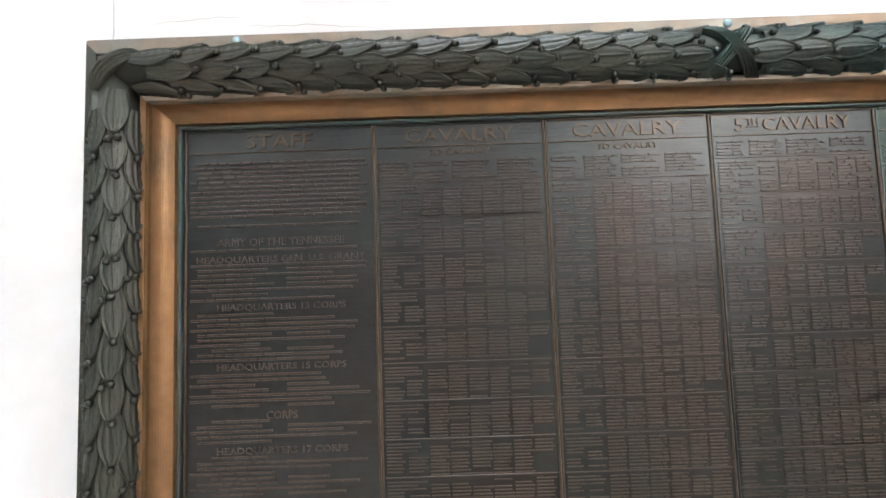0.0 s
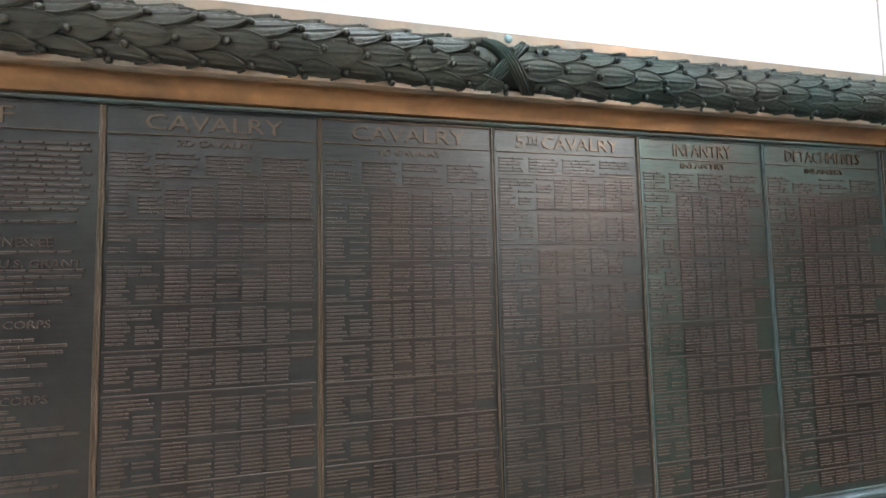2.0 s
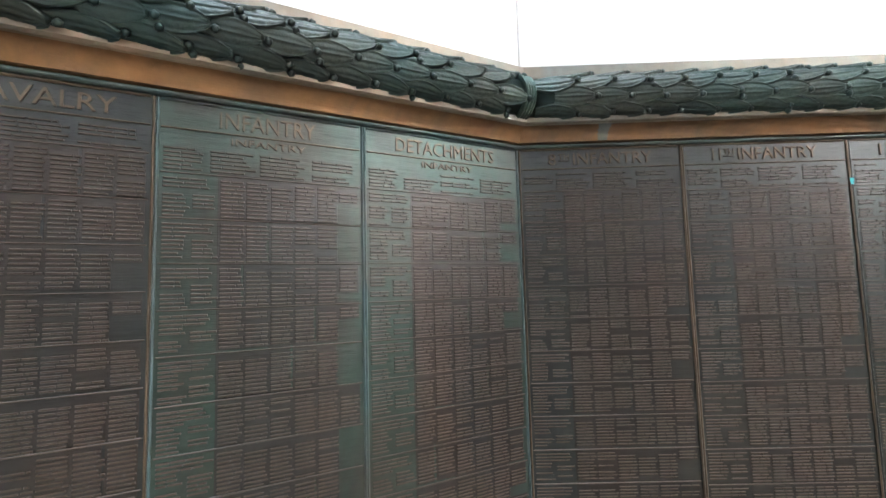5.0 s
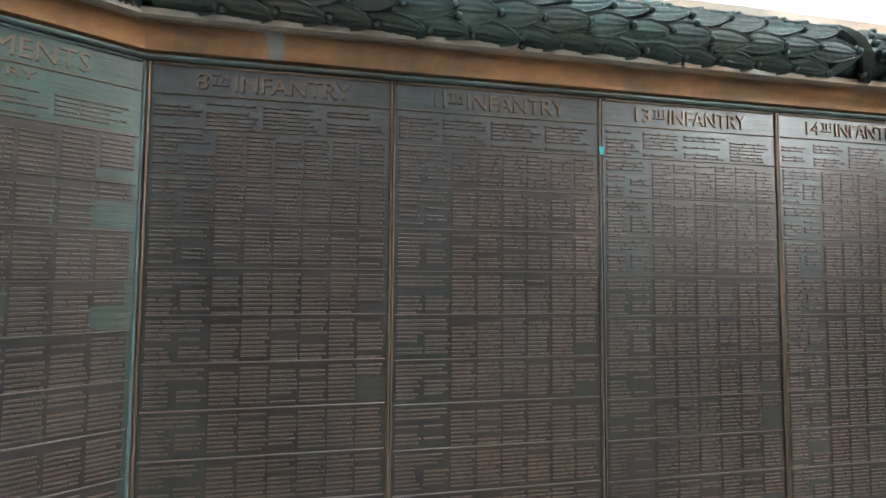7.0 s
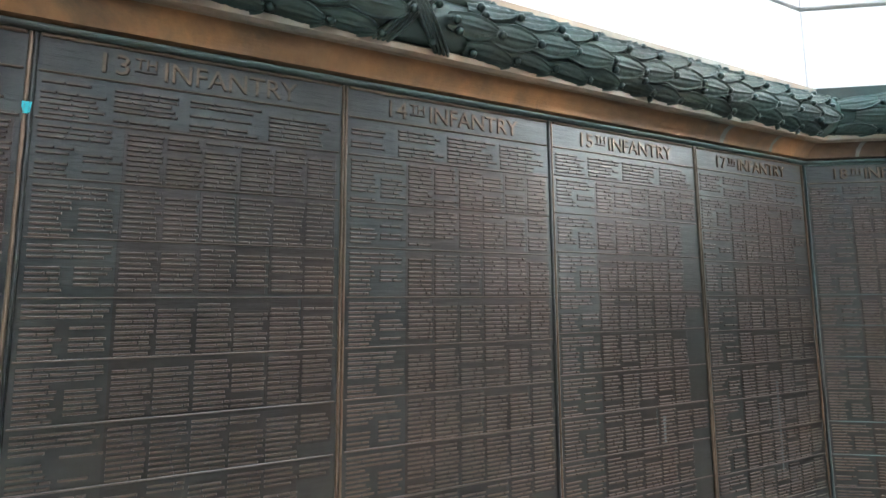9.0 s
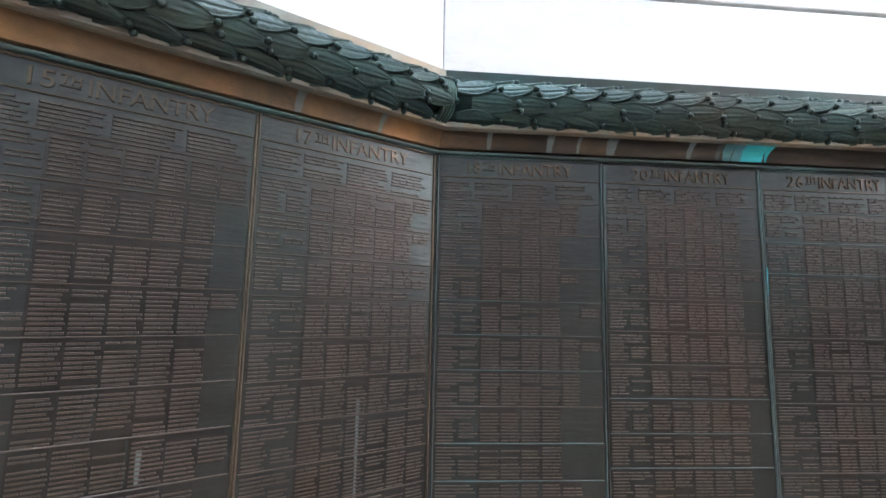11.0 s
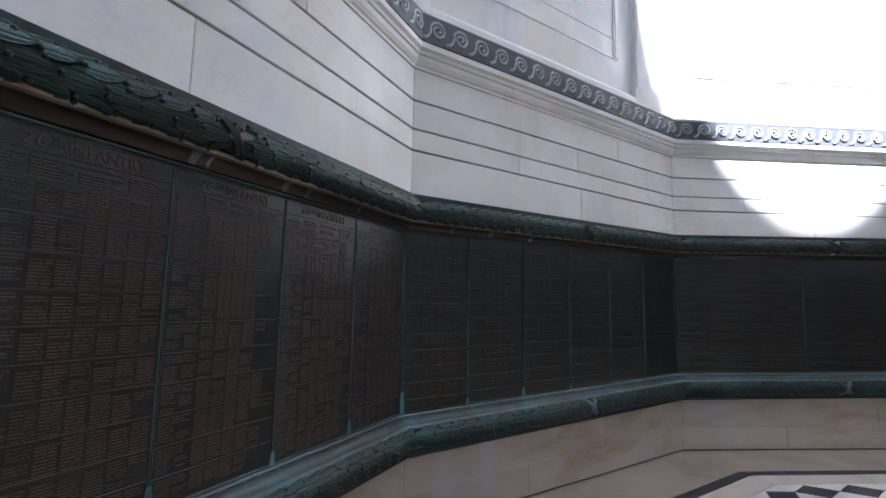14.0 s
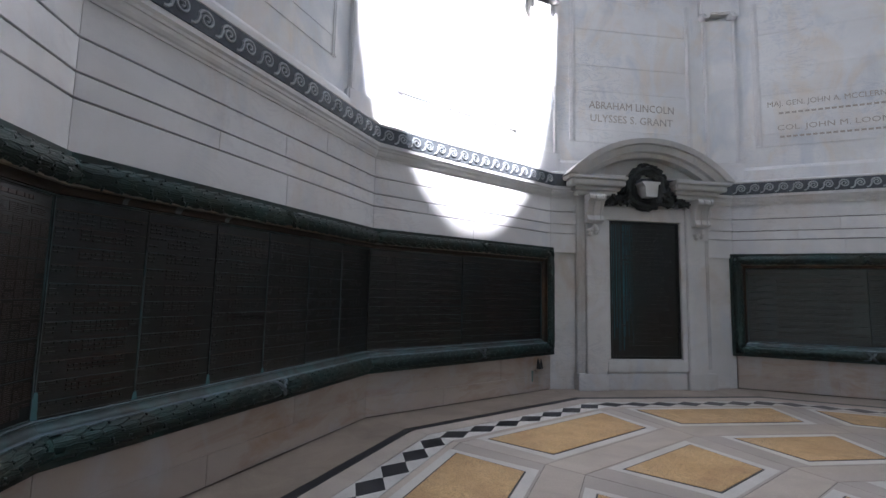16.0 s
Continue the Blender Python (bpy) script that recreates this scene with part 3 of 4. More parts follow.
def bronze_frame(bay, single_leaves):
    root = tagged(new("garland_border"), "heavy weathered bronze frame moulded as a leafy laurel garland", "frame")
    first, last = bay[0], bay[-1]
    for k in bay:
        M = risen(k)
        for edge in ("top", "bottom"):
            Z = (lambda s: ZO - s) if edge == "top" else (lambda s: ZB + s)
            def ends(s, d):
                return (s - 0.05 if k == first else d * T15, A + 0.05 - s if k == last else A - d * T15)
            made = {}
            for nm, loop, mt, sm in (("outer_fillet", FILLET, LIP if edge == "top" and k < 3 else GARLAND, False), ("garland_roll", ROLL, LEAF, True), ("lip", LIPS, LIP if edge == "top" else SILL, False), ("cove", COVE, (GOLD if k == 1 else GOLD_PATCHED if k == 2 else GOLD if k < 6 else GOLD_DARK) if edge == "top" else TEAL, False), ("bead", BEAD, TEAL if edge == "top" else SILL, False)):
                vs, fs = sweep(nm, loop, ends)
                me = fix_normals(raw(nm, [M @ Vector((x, -d, Z(s))) for x, s, d in vs], fs, sm))
                made[nm] = link(nm, me, mt, root)
            zc = Z(RC)
            R = M @ Matrix.Translation((0, -RD, zc))
            u0, u1 = (0.12 if k == first else RD * T15 + 0.03), (A - 0.12 if k == last else A - RD * T15 - 0.03)
            mid = A / 2 + 0.12
            lv, be = garland_places(u1 - u0, k * 2 + (edge == "top"))
            keep = [m for m in lv if abs(m.translation.x + u0 - mid) > 0.075]
            shift = Matrix.Translation((u0, 0, 0))
            roll = made["garland_roll"]
            if single_leaves and edge == "top" and k in (1, 2, 3):
                for m in keep:
                    link("leaf", LEAF_ME, None, roll, "", R @ shift @ m)
            else:
                tagged(link("leaves", joined("leaves", LEAF_ME, [R @ shift @ m for m in keep]), LEAF, roll), kind="stuff")
            tagged(link("berries", joined("berries", BERRY_ME, [R @ shift @ m for m in be]), LEAF, roll), kind="stuff")
            for me in (CROSS_A, CROSS_B) if edge == "top" else (CROSS_LOW_A, CROSS_LOW_B):
                link("ribbon", me, None, roll, "crossed bronze ribbon", R @ Matrix.Translation((mid, 0, 0)))
            if k != last:
                link("ribbon", BAND_ME, None, roll, "bronze band at the corner", R @ Matrix.Translation((A - RD * T15 - 0.025, 0, 0)))
    for k, side in ((first, 0), (last, 1)):
        M = risen(k)
        U = (lambda s: s - 0.05) if side == 0 else (lambda s: A + 0.05 - s)
        for nm, loop, mt, sm in (("outer_fillet", FILLET, LEAF, False), ("garland_roll", ROLL, LEAF, True), ("lip", LIPS, GOLD if k == 1 else GOLD_DARK, False), ("cove", COVE, GOLD if k == 1 else GOLD_DARK, False), ("bead", BEAD, TEAL, False)):
            vs, fs = sweep(nm, loop, lambda s, d: (ZB + s, ZO - s))
            me = fix_normals(raw(nm, [M @ Vector((U(s), -d, z)) for z, s, d in vs], fs, sm))
            ob = link(nm, me, mt, root)
            if nm == "garland_roll":
                lv, be = garland_places(ZO - ZB - 0.34, 70 + k)
                R = M @ Matrix.Translation((U(RC), -RD, ZO - 0.17)) @ Matrix.Rotation(radians(90), 4, "Y")
                tagged(link("leaves", joined("leaves", LEAF_ME, [R @ m for m in lv]), LEAF, ob), kind="stuff")
                tagged(link("berries", joined("berries", BERRY_ME, [R @ m for m in be]), LEAF, ob), kind="stuff")
        for z, tilt in ((ZO - RC, 45), (ZB + RC, -45)):
            link("ribbon", MITRE_ME, None, root, "bronze band at the mitre", M @ Matrix.Translation((U(RC), -RD, z)) @ Matrix.Rotation(radians(tilt if side == 0 else -tilt), 4, "Y") @ Matrix.Diagonal((1.1, 1, 1.15, 1)))
    return root


border = bronze_frame(BAY_A, True)
bronze_frame(BAY_B, False)
for k, u in ((1, 0.376), (1, 1.72), (2, 1.14)):
    bm = bmesh.new()
    bmesh.ops.create_icosphere(bm, subdivisions=2, radius=0.012)
    for v in bm.verts:
        v.co.y *= 0.6
    me = bpy.data.meshes.new("bolt")
    bm.to_mesh(me)
    bm.free()
    link("bolt", me, BOLT, border, "pale blue-green bolt head", facet(k) @ Matrix.Translation((u, -0.082, ZO - 0.02)))

# ---- name tablets ----
T_Z0, T_Z1 = 0.69, 1.842
X1 = [0.194, 0.733, 1.221, 1.694, 2.166, 2.640, A]
HEADS = {1: ["STAFF", "CAVALRY", "CAVALRY", "5TH CAVALRY", "INFANTRY", "DETACHMENTS"],
         2: ["8TH INFANTRY", "11TH INFANTRY", "13TH INFANTRY", "14TH INFANTRY", "15TH INFANTRY", "17TH INFANTRY"],
         3: ["18TH INFANTRY", "20TH INFANTRY", "26TH INFANTRY", "28TH INFANTRY", "30TH INFANTRY", ""]}
SUBS = {(1, 1): "2D CAVALRY", (1, 2): "3D CAVALRY", (1, 4): "INFANTRY", (1, 5): "INFANTRY"}


def word_row(rnd, x0, x1, z, h, rows, fill=1.0):
    """One line of lettering as bars of word length."""
    x = x0
    end = x0 + (x1 - x0) * fill
    while x < end - 0.006:
        w = min(rnd.uniform(0.018, 0.05), end - x)
        rows.append((x, x + w, z, z + h, -0.0015, -0.0046))
        x += w + rnd.uniform(0.0012, 0.0024)


def tablet(k, i, x0, x1, fine=True):
    rnd = random.Random(k * 100 + i)
    root = tagged(new("name_tablet"), "cast bronze tablet of raised names under a %s heading" % ("worn" if k < 4 else "shaded") if i else "cast bronze tablet of raised text, first on its wall", "tablet", "name tablets")
    r0, r1 = RISE.get(k, (0.0, 0.0))
    root.matrix_basis = facet(k) @ Matrix.Translation((0, -0.002, r0 + (r1 - r0) * (x0 + x1) / 2 / A))
    green = (k, i) in ((1, 4), (1, 5))
    pm = PLATE_GREEN if green else PLATE
    l, r = x0 + 0.0004, x1 - 0.0004
    link("plate", block_mesh("plate", l, r, -0.0015, 0.012, T_Z0, T_Z1, 0.0), pm, root)
    for a0, a1, b0, b1 in ((l, l + 0.0062, T_Z0, T_Z1), (r - 0.0062, r, T_Z0, T_Z1), (l + 0.0085, r - 0.0085, T_Z1 - 0.006, T_Z1), (l + 0.0085, r - 0.0085, T_Z0, T_Z0 + 0.01)):
        link("rim", block_mesh("rim", a0, a1, -0.0065, 0.0, b0, b1, 0.002), HEADING if (rnd.random() < 0.75 and not green and k < 3) else (TEAL if green or k >= 3 and rnd.random() < 0.6 else pm), root)
    m0, m1 = l + 0.015, r - 0.015
    w = m1 - m0
    zr = 1.775
    rules = [zr]
    rows, pads = [], []
    head = HEADS.get(k, [""] * 6)[i] if k in HEADS else ""
    if head:
        wid = {"STAFF": 0.19, "CAVALRY": 0.31, "INFANTRY": 0.22}.get(head, 0.33)
        if "TH " in head:
            num, rest = head.split("TH ")
            nw = sum(0.010 if q == "1" else 0.025 for q in num) + 0.006 * (len(num) - 1)
            x = (m0 + m1) / 2 - wid / 2
            link("heading", text_mesh(num, 0.037, nw, 0.0035, x + nw / 2, 1.806, -0.0015), HEADING, root, "raised heading numeral")
            link("heading", text_mesh("TH", 0.019, 0.034, 0.003, x + nw + 0.025, 1.814, -0.0015), HEADING, root)
            rows.append((x + nw + 0.008, x + nw + 0.042, 1.798, 1.801, -0.0015, -0.005))
            x += nw + 0.055
            link("heading", text_mesh(rest, 0.037, (m0 + m1) / 2 + wid / 2 - x, 0.0035, ((m0 + m1) / 2 + wid / 2 + x) / 2, 1.806, -0.0015), HEADING, root, "raised heading capitals")
        else:
            link("heading", text_mesh(head, 0.039, wid, 0.0035, (m0 + m1) / 2, 1.806, -0.0015), HEADING, root, "raised heading capitals")
    elif fine:
        word_row(rnd, m0 + w * 0.25, m0 + w * 0.75, 1.795, 0.022, rows)
    if (k, i) in SUBS:
        link("subheading", text_mesh(SUBS[(k, i)], 0.016, 0.17, 0.004, (m0 + m1) / 2, 1.757, -0.0015), HEADING, root)
        zr -= 0.028
    step = 0.0092 if fine else 0.024
    bar = 0.0046 if fine else 0.012
    if (k, i) == (1, 0):
        z = 1.74
        titles = {1.518: "ARMY OF THE TENNESSEE", 1.468: "HEADQUARTERS GEN. U.S. GRANT", 1.334: "HEADQUARTERS 13 CORPS", 1.17: "HEADQUARTERS 15 CORPS", 1.04: "CORPS", 0.945: "HEADQUARTERS 17 CORPS"}
        for zt, body in titles.items():
            wt = 0.017 * len(body)
            link("title", text_mesh(body, 0.021, min(wt, w * 0.93), 0.004, (m0 + m1) / 2, zt, -0.0015), LETTER, root, "raised line of capitals")
        while z > T_Z0 + 0.03:
            if all(abs(z - zt) > 0.017 for zt in titles):
                if z > 1.58:
                    word_row(rnd, m0 + rnd.choice((0, 0, 0.02)), m1 - rnd.uniform(0, 0.03), z, 0.0075, rows)
                elif rnd.random() < 0.3:
                    word_row(rnd, m0 + rnd.choice((0.0, 0.02)), m0 + w * rnd.uniform(0.7, 0.98), z, 0.007, rows)
                elif rnd.random() < 0.95:
                    word_row(rnd, m0 + rnd.choice((0.0, 0.02, 0.06)), m0 + w * rnd.uniform(0.35, 0.48), z, 0.007, rows)
                    if rnd.random() < 0.7:
                        word_row(rnd, m0 + w * 0.53, m0 + w * rnd.uniform(0.75, 0.98), z, 0.007, rows)
            z -= 0.0138
    else:
        # opening list in four blocks
        z = zr - 0.02
        cols = [m0, m0 + w * 0.21, m0 + w * 0.45, m0 + w * 0.73, m1]
        nrow = rnd.randint(5, 7) if fine else 3
        for j in range(nrow):
            for c0, c1 in zip(cols, cols[1:]):
                if rnd.random() < 0.9:
                    word_row(rnd, c0, c1 - 0.008, z, bar, rows, rnd.uniform(0.7, 1))
            z -= step
        z -= 0.004
        short = rnd.choice((0.8, 0.9, 0.9, 1.0, 1.0, 1.0))
        while z > T_Z0 + 0.05:
            rules.append(z + 0.006)
            depth = 0.101 + rnd.uniform(-0.003, 0.003)
            if z - depth < T_Z0 + 0.02:
                depth = z - T_Z0 - 0.02
            lines = int((depth - 0.008) / step)
            nc = 8
            cw = w / nc
            for j in range(lines):
                zz = z - 0.009 - j * step
                if j < (3 if fine else 1):
                    word_row(rnd, m0, m0 + cw * (1.8 + rnd.uniform(-0.25, 0.15)), zz, bar, rows)
                else:
                    for c in (0, 1):
                        if (j > 3 or c == 0) and rnd.random() < 0.86 and j < lines - (c * 1):
                            word_row(rnd, m0 + c * cw * 1.05, m0 + c * cw * 1.05 + cw * rnd.uniform(0.66, 0.97), zz, bar, rows)
            for c in range(2, nc):
                top = 0 if rnd.random() < 0.7 else 1
                n = lines if c < nc - 1 or rnd.random() < 0.5 else int(lines * rnd.choice((0.4, 0.7, 1.0)))
                if (c + 1) / nc > short + rnd.choice((0, 0, 0.15)):
                    n = 0 if rnd.random() < 0.75 else int(lines * 0.4)
                if n > top + 1:
                    pads.append((m0 + c * cw - 0.002, m0 + c * cw + cw * (1.0 if rnd.random() < 0.85 else 0.9), z - 0.014 - (n - 1) * step, z + 0.004 - (top - 1) * step, -0.0012, -0.0016 - 0.00003 * c))
                for j in range(top, n):
                    zz = z - 0.009 - j * step
                    if rnd.random() < 0.95:
                        word_row(rnd, m0 + c * cw + 0.004, m0 + c * cw + cw * rnd.uniform(0.88, 1.02), zz, bar, rows)
            z -= depth
    if rows:
        # from wall 4 on the letters take dark plate bronze: shade put into the colour
        tagged(link("name_lines", boxes("name_lines", rows), LETTER if k < 4 else PLATE, root, "small raised names, too fine to read"), kind="stuff")
    if pads:
        tagged(link("list_ground", boxes("list_ground", pads), GROUND_BROWN, root, "brown weathered ground behind the names"), kind="stuff")
    for z in rules:
        link("rule", block_mesh("rule", m0 - 0.005, m1 + 0.005, -0.005, -0.0005, z - 0.0016, z + 0.0016, 0.0009), HEADING if z == 1.775 else (LETTER if k < 3 else TEAL if rnd.random() < (0.5 if k == 3 else 0.8) else LETTER), root)
    return root


for k in BAY_A + BAY_B:
    if k == 1:
        xs = X1
    elif k in (5, 7, 11):
        xs = [0.012, 1.41, A - 0.195] if k != 7 else [0.195, A - 1.41, A - 0.012]
        if k == 11:
            xs = [0.012, 1.41, A - 0.195]
    else:
        xs = [A * i / 6 for i in range(7)]
        xs[0], xs[-1] = 0.005, A - 0.005
    for i in range(len(xs) - 1):
        tablet(k, i, xs[i], xs[i + 1], k in (1, 2, 3))


# ---- the niche with its bronze tablet ----
def niche():
    root = tagged(new("memorial_niche"), "arched marble surround with consoles framing a dark bronze tablet", "niche")
    root.matrix_basis = facet(NICHE)
    c = A / 2 - 0.03
    F = -DM                                           # wall face
    P = F - 0.13                                      # pier face
    for s in (-1, 1):
        x0, x1 = sorted((c + s * 0.68, c + s * 1.0))
        link("pier", block_mesh("pier", x0, x1, P, F + 0.06, 0.0, 2.98, 0.012, 2), MARBLE_NICHE, root)
        link("pier_strip", block_mesh("pier_strip", min(c + s * 1.0, c + s * 1.12), max(c + s * 1.0, c + s * 1.12), P + 0.06, F + 0.06, 0.0, 2.98, 0.012, 2), MARBLE_NICHE, root)
        for q in (1.015, 1.05, 1.085):
            link("reed", block_mesh("reed", c + s * q - 0.01, c + s * q + 0.01, P + 0.045, P + 0.08, 0.3, 2.35, 0.006, 2), MARBLE_NICHE, root)
        link("plinth", block_mesh("plinth", min(c + s * 0.66, c + s * 1.14), max(c + s * 0.66, c + s * 1.14), P - 0.014, F + 0.06, 0.0, 0.25, 0.01, 2), MARBLE_NICHE, root)
        # scrolled console
        prof = [(0.0, 2.98), (0.16, 2.98), (0.185, 2.94), (0.18, 2.9), (0.14, 2.87), (0.115, 2.82), (0.09, 2.74), (0.075, 2.66), (0.09, 2.62), (0.1, 2.585), (0.08, 2.555), (0.0, 2.55)]
        vs = [(x, P - d, z) for x in (c + s * 0.9 - 0.13, c + s * 0.9 + 0.13) for d, z in prof]
        n = len(prof)
        fs = [(i, (i + 1) % n, n + (i + 1) % n, n + i) for i in range(n)] + [tuple(range(n)), tuple(range(2 * n - 1, n - 1, -1))]
        con = link("console", fix_normals(raw("console", vs, fs)), MARBLE_NICHE, root, "scrolled marble console")
        for q in (-0.11, 0.0, 0.11):
            pr = [(d + 0.016, z) for d, z in prof[1:-1]]
            vs = [(x, P - d, z) for x in (c + s * 0.9 + q - 0.022, c + s * 0.9 + q + 0.022) for d, z in pr + [(0.0, 2.56), (0.0, 2.97)]]
            n = len(pr) + 2
            fs = [(i, (i + 1) % n, n + (i + 1) % n, n + i) for i in range(n)] + [tuple(range(n)), tuple(range(2 * n - 1, n - 1, -1))]
            link("rib", fix_normals(raw("rib", vs, fs)), MARBLE_NICHE, con)
        drop = bmesh.new()
        rnd = random.Random(5)
        for i in range(9):
            bmesh.ops.create_icosphere(drop, subdivisions=2, radius=rnd.uniform(0.03, 0.045), matrix=pose(c + s * 0.9 + rnd.uniform(-0.07, 0.07), P - 0.01, 2.49 - 0.014 * i, rnd.uniform(0, 90), 0, 0))
        me = bpy.data.meshes.new("drop_ornament")
        drop.to_mesh(me)
        drop.free()
        link("drop_ornament", me, MARBLE_NICHE, root, "carved marble drop below the console")
        # entablature block that carries the arch
        for nm, a0, a1, d, z0, z1 in (("architrave", 0.5, 1.17, 0.17, 2.985, 3.06), ("bed_mould", 0.47, 1.22, 0.22, 3.063, 3.12), ("corona", 0.42, 1.30, 0.30, 3.123, 3.21), ("cap_mould", 0.40, 1.36, 0.34, 3.213, 3.27)):
            link(nm, block_mesh(nm, min(c + s * a0, c + s * a1), max(c + s * a0, c + s * a1), F - d, F + 0.05, z0, z1, 0.014, 2), MARBLE_NICHE, root)
    # inner frame, lintel and sill
    for s in (-1, 1):
        link("jamb", block_mesh("jamb", min(c + s * 0.6, c + s * 0.69), max(c + s * 0.6, c + s * 0.69), F - 0.09, F + 0.05, 0.46, 2.62, 0.01, 2), MARBLE_NICHE, root)
    link("lintel", block_mesh("lintel", c - 0.69, c + 0.69, F - 0.1, F + 0.05, 2.62, 2.84, 0.014, 2), MARBLE_NICHE, root)
    link("sill", block_mesh("sill", c - 0.675, c + 0.675, F - 0.115, F + 0.05, 0.27, 0.46, 0.016, 2), MARBLE_NICHE, root)
    link("base_panel", block_mesh("base_panel", c - 0.655, c + 0.655, F - 0.105, F + 0.05, 0.0, 0.267, 0.012, 2), MARBLE_NICHE, root)
    # segmental arch in three steps
    hw, rise = 1.36, 0.62
    R = (hw * hw + rise * rise) / (2 * rise)
    zc = 3.24 + rise - R
    half = math.asin(hw / R)
    for nm, r0, r1, d in (("arch_crown", R - 0.05, R + 0.03, 0.36), ("arch_corona", R - 0.16, R - 0.052, 0.30), ("arch_soffit", R - 0.23, R - 0.162, 0.2)):
        n = 28
        vs, fs = [], []
        for i in range(n + 1):
            a = -half + 2 * half * i / n
            for r, y in ((r0, F + 0.1), (r0, F - d), (r1, F - d - 0.02), (r1, F + 0.1)):
                vs.append((c + r * math.sin(a), y, max(zc + r * math.cos(a), 3.272)))
            if i:
                for j in range(4):
                    fs.append((4 * i - 4 + j, 4 * i - 4 + (j + 1) % 4, 4 * i + (j + 1) % 4, 4 * i + j))
        fs += [(0, 1, 2, 3), (4 * n + 3, 4 * n + 2, 4 * n + 1, 4 * n)]
        link(nm, fix_normals(raw(nm, vs, fs)), MARBLE_NICHE, root)
    n = 24
    vs, fs = [], []
    for i in range(n + 1):
        a = -half * 0.97 + 2 * half * 0.97 * i / n
        for y in (F - 0.05, F + 0.1):
            vs += [(c + (R - 0.2) * math.sin(a), y, zc + (R - 0.2) * math.cos(a)), (c + (R - 0.2) * math.sin(a), y, 2.84)]
        if i:
            b = 4 * i
            fs += [(b - 4, b, b + 1, b - 3), (b - 4, b - 2, b + 2, b)]
    link("tympanum", fix_normals(raw("tympanum", vs, fs)), MARBLE_NICHE, root)
    return root


niche()

# bronze tablet in the niche
nt_root = tagged(new("niche_tablet"), "tall dark bronze tablet streaked with blue-green verdigris", "tablet")
nt_root.matrix_basis = facet(NICHE)
cx = A / 2 - 0.03
link("plate", block_mesh("plate", cx - 0.595, cx + 0.595, -DM - 0.03, -DM + 0.02, 0.465, 2.615, 0.006), PLATE, nt_root)
for x0, x1, z0, z1 in ((-0.595, -0.55, 0.465, 2.615), (0.55, 0.595, 0.465, 2.615), (-0.55, 0.55, 2.575, 2.615), (-0.55, 0.55, 0.465, 0.505)):
    link("rim", block_mesh("rim", cx + x0, cx + x1, -DM - 0.05, -DM - 0.03, z0, z1, 0.006), PLATE, nt_root)
rnd = random.Random(3)
rows = []
for j in range(30):
    z = 2.5 - j * 0.064
    a = 0.3 + rnd.uniform(-0.12, 0.1)
    x = cx - a
    while x < cx + a:
        w = rnd.uniform(0.03, 0.12)
        rows.append((x, x + w, z, z + 0.026, -DM - 0.029, -DM - 0.037))
        x += w + 0.02
tagged(link("lettering", boxes("lettering", rows), PLATE, nt_root, "raised lines of worn lettering"), kind="stuff")
rows = []
for j in range(11):
    x = cx - 0.54 + j * 0.034 + rnd.uniform(-0.01, 0.01)
    rows.append((x, x + rnd.uniform(0.006, 0.02), 0.52 + rnd.uniform(0, 0.9), 2.56, -DM - 0.0295, -DM - 0.031))
STREAK = bronze("verdigris_streak", (0.05, 0.15, 0.18), (0.04, 0.1, 0.12), (0.06, 0.22, 0.25), 0.7, 0.6, 0.2)
tagged(link("streaks", boxes("streaks", rows), STREAK, nt_root, "blue-green run-off streaks"), kind="stuff")

# bronze wreath with a marble cartouche under the arch
wr = tagged(new("wreath"), "dark bronze laurel wreath with swags under the arch", "wreath")
wr.matrix_basis = facet(NICHE) @ Matrix.Translation((A / 2 - 0.03, -DM - 0.14, 3.16))
rnd = random.Random(11)
mats = []
for i in range(190):
    a = rnd.uniform(0, 2 * math.pi)
    b = rnd.uniform(0, 2 * math.pi)
    r = 0.285 + 0.085 * math.cos(b)
    mats.append(Matrix.Translation((r * math.cos(a), -0.06 * math.sin(b), r * math.sin(a))) @ Matrix.Rotation(-a + math.pi / 2 + rnd.uniform(-0.5, 0.5), 4, "Y") @ Matrix.Rotation(rnd.uniform(-0.6, 0.6), 4, "X") @ Matrix.Scale(0.8, 4) @ Matrix.Translation((0, RR, 0)))
tagged(link("wreath_leaves", joined("wreath_leaves", LEAF_ME, mats), PLATE, wr), kind="stuff")
bm = bmesh.new()
NR, NS = 28, 8
ringv = [[bm.verts.new(((0.285 + 0.075 * math.cos(2 * math.pi * j / NS)) * math.cos(2 * math.pi * i / NR), 0.05 * math.sin(2 * math.pi * j / NS), (0.285 + 0.075 * math.cos(2 * math.pi * j / NS)) * math.sin(2 * math.pi * i / NR))) for j in range(NS)] for i in range(NR)]
for i in range(NR):
    for j in range(NS):
        bm.faces.new((ringv[i][j], ringv[(i + 1) % NR][j], ringv[(i + 1) % NR][(j + 1) % NS], ringv[i][(j + 1) % NS]))
me = bpy.data.meshes.new("wreath_ring")
bm.to_mesh(me)
bm.free()
link("wreath_ring", fix_normals(me), PLATE, wr)
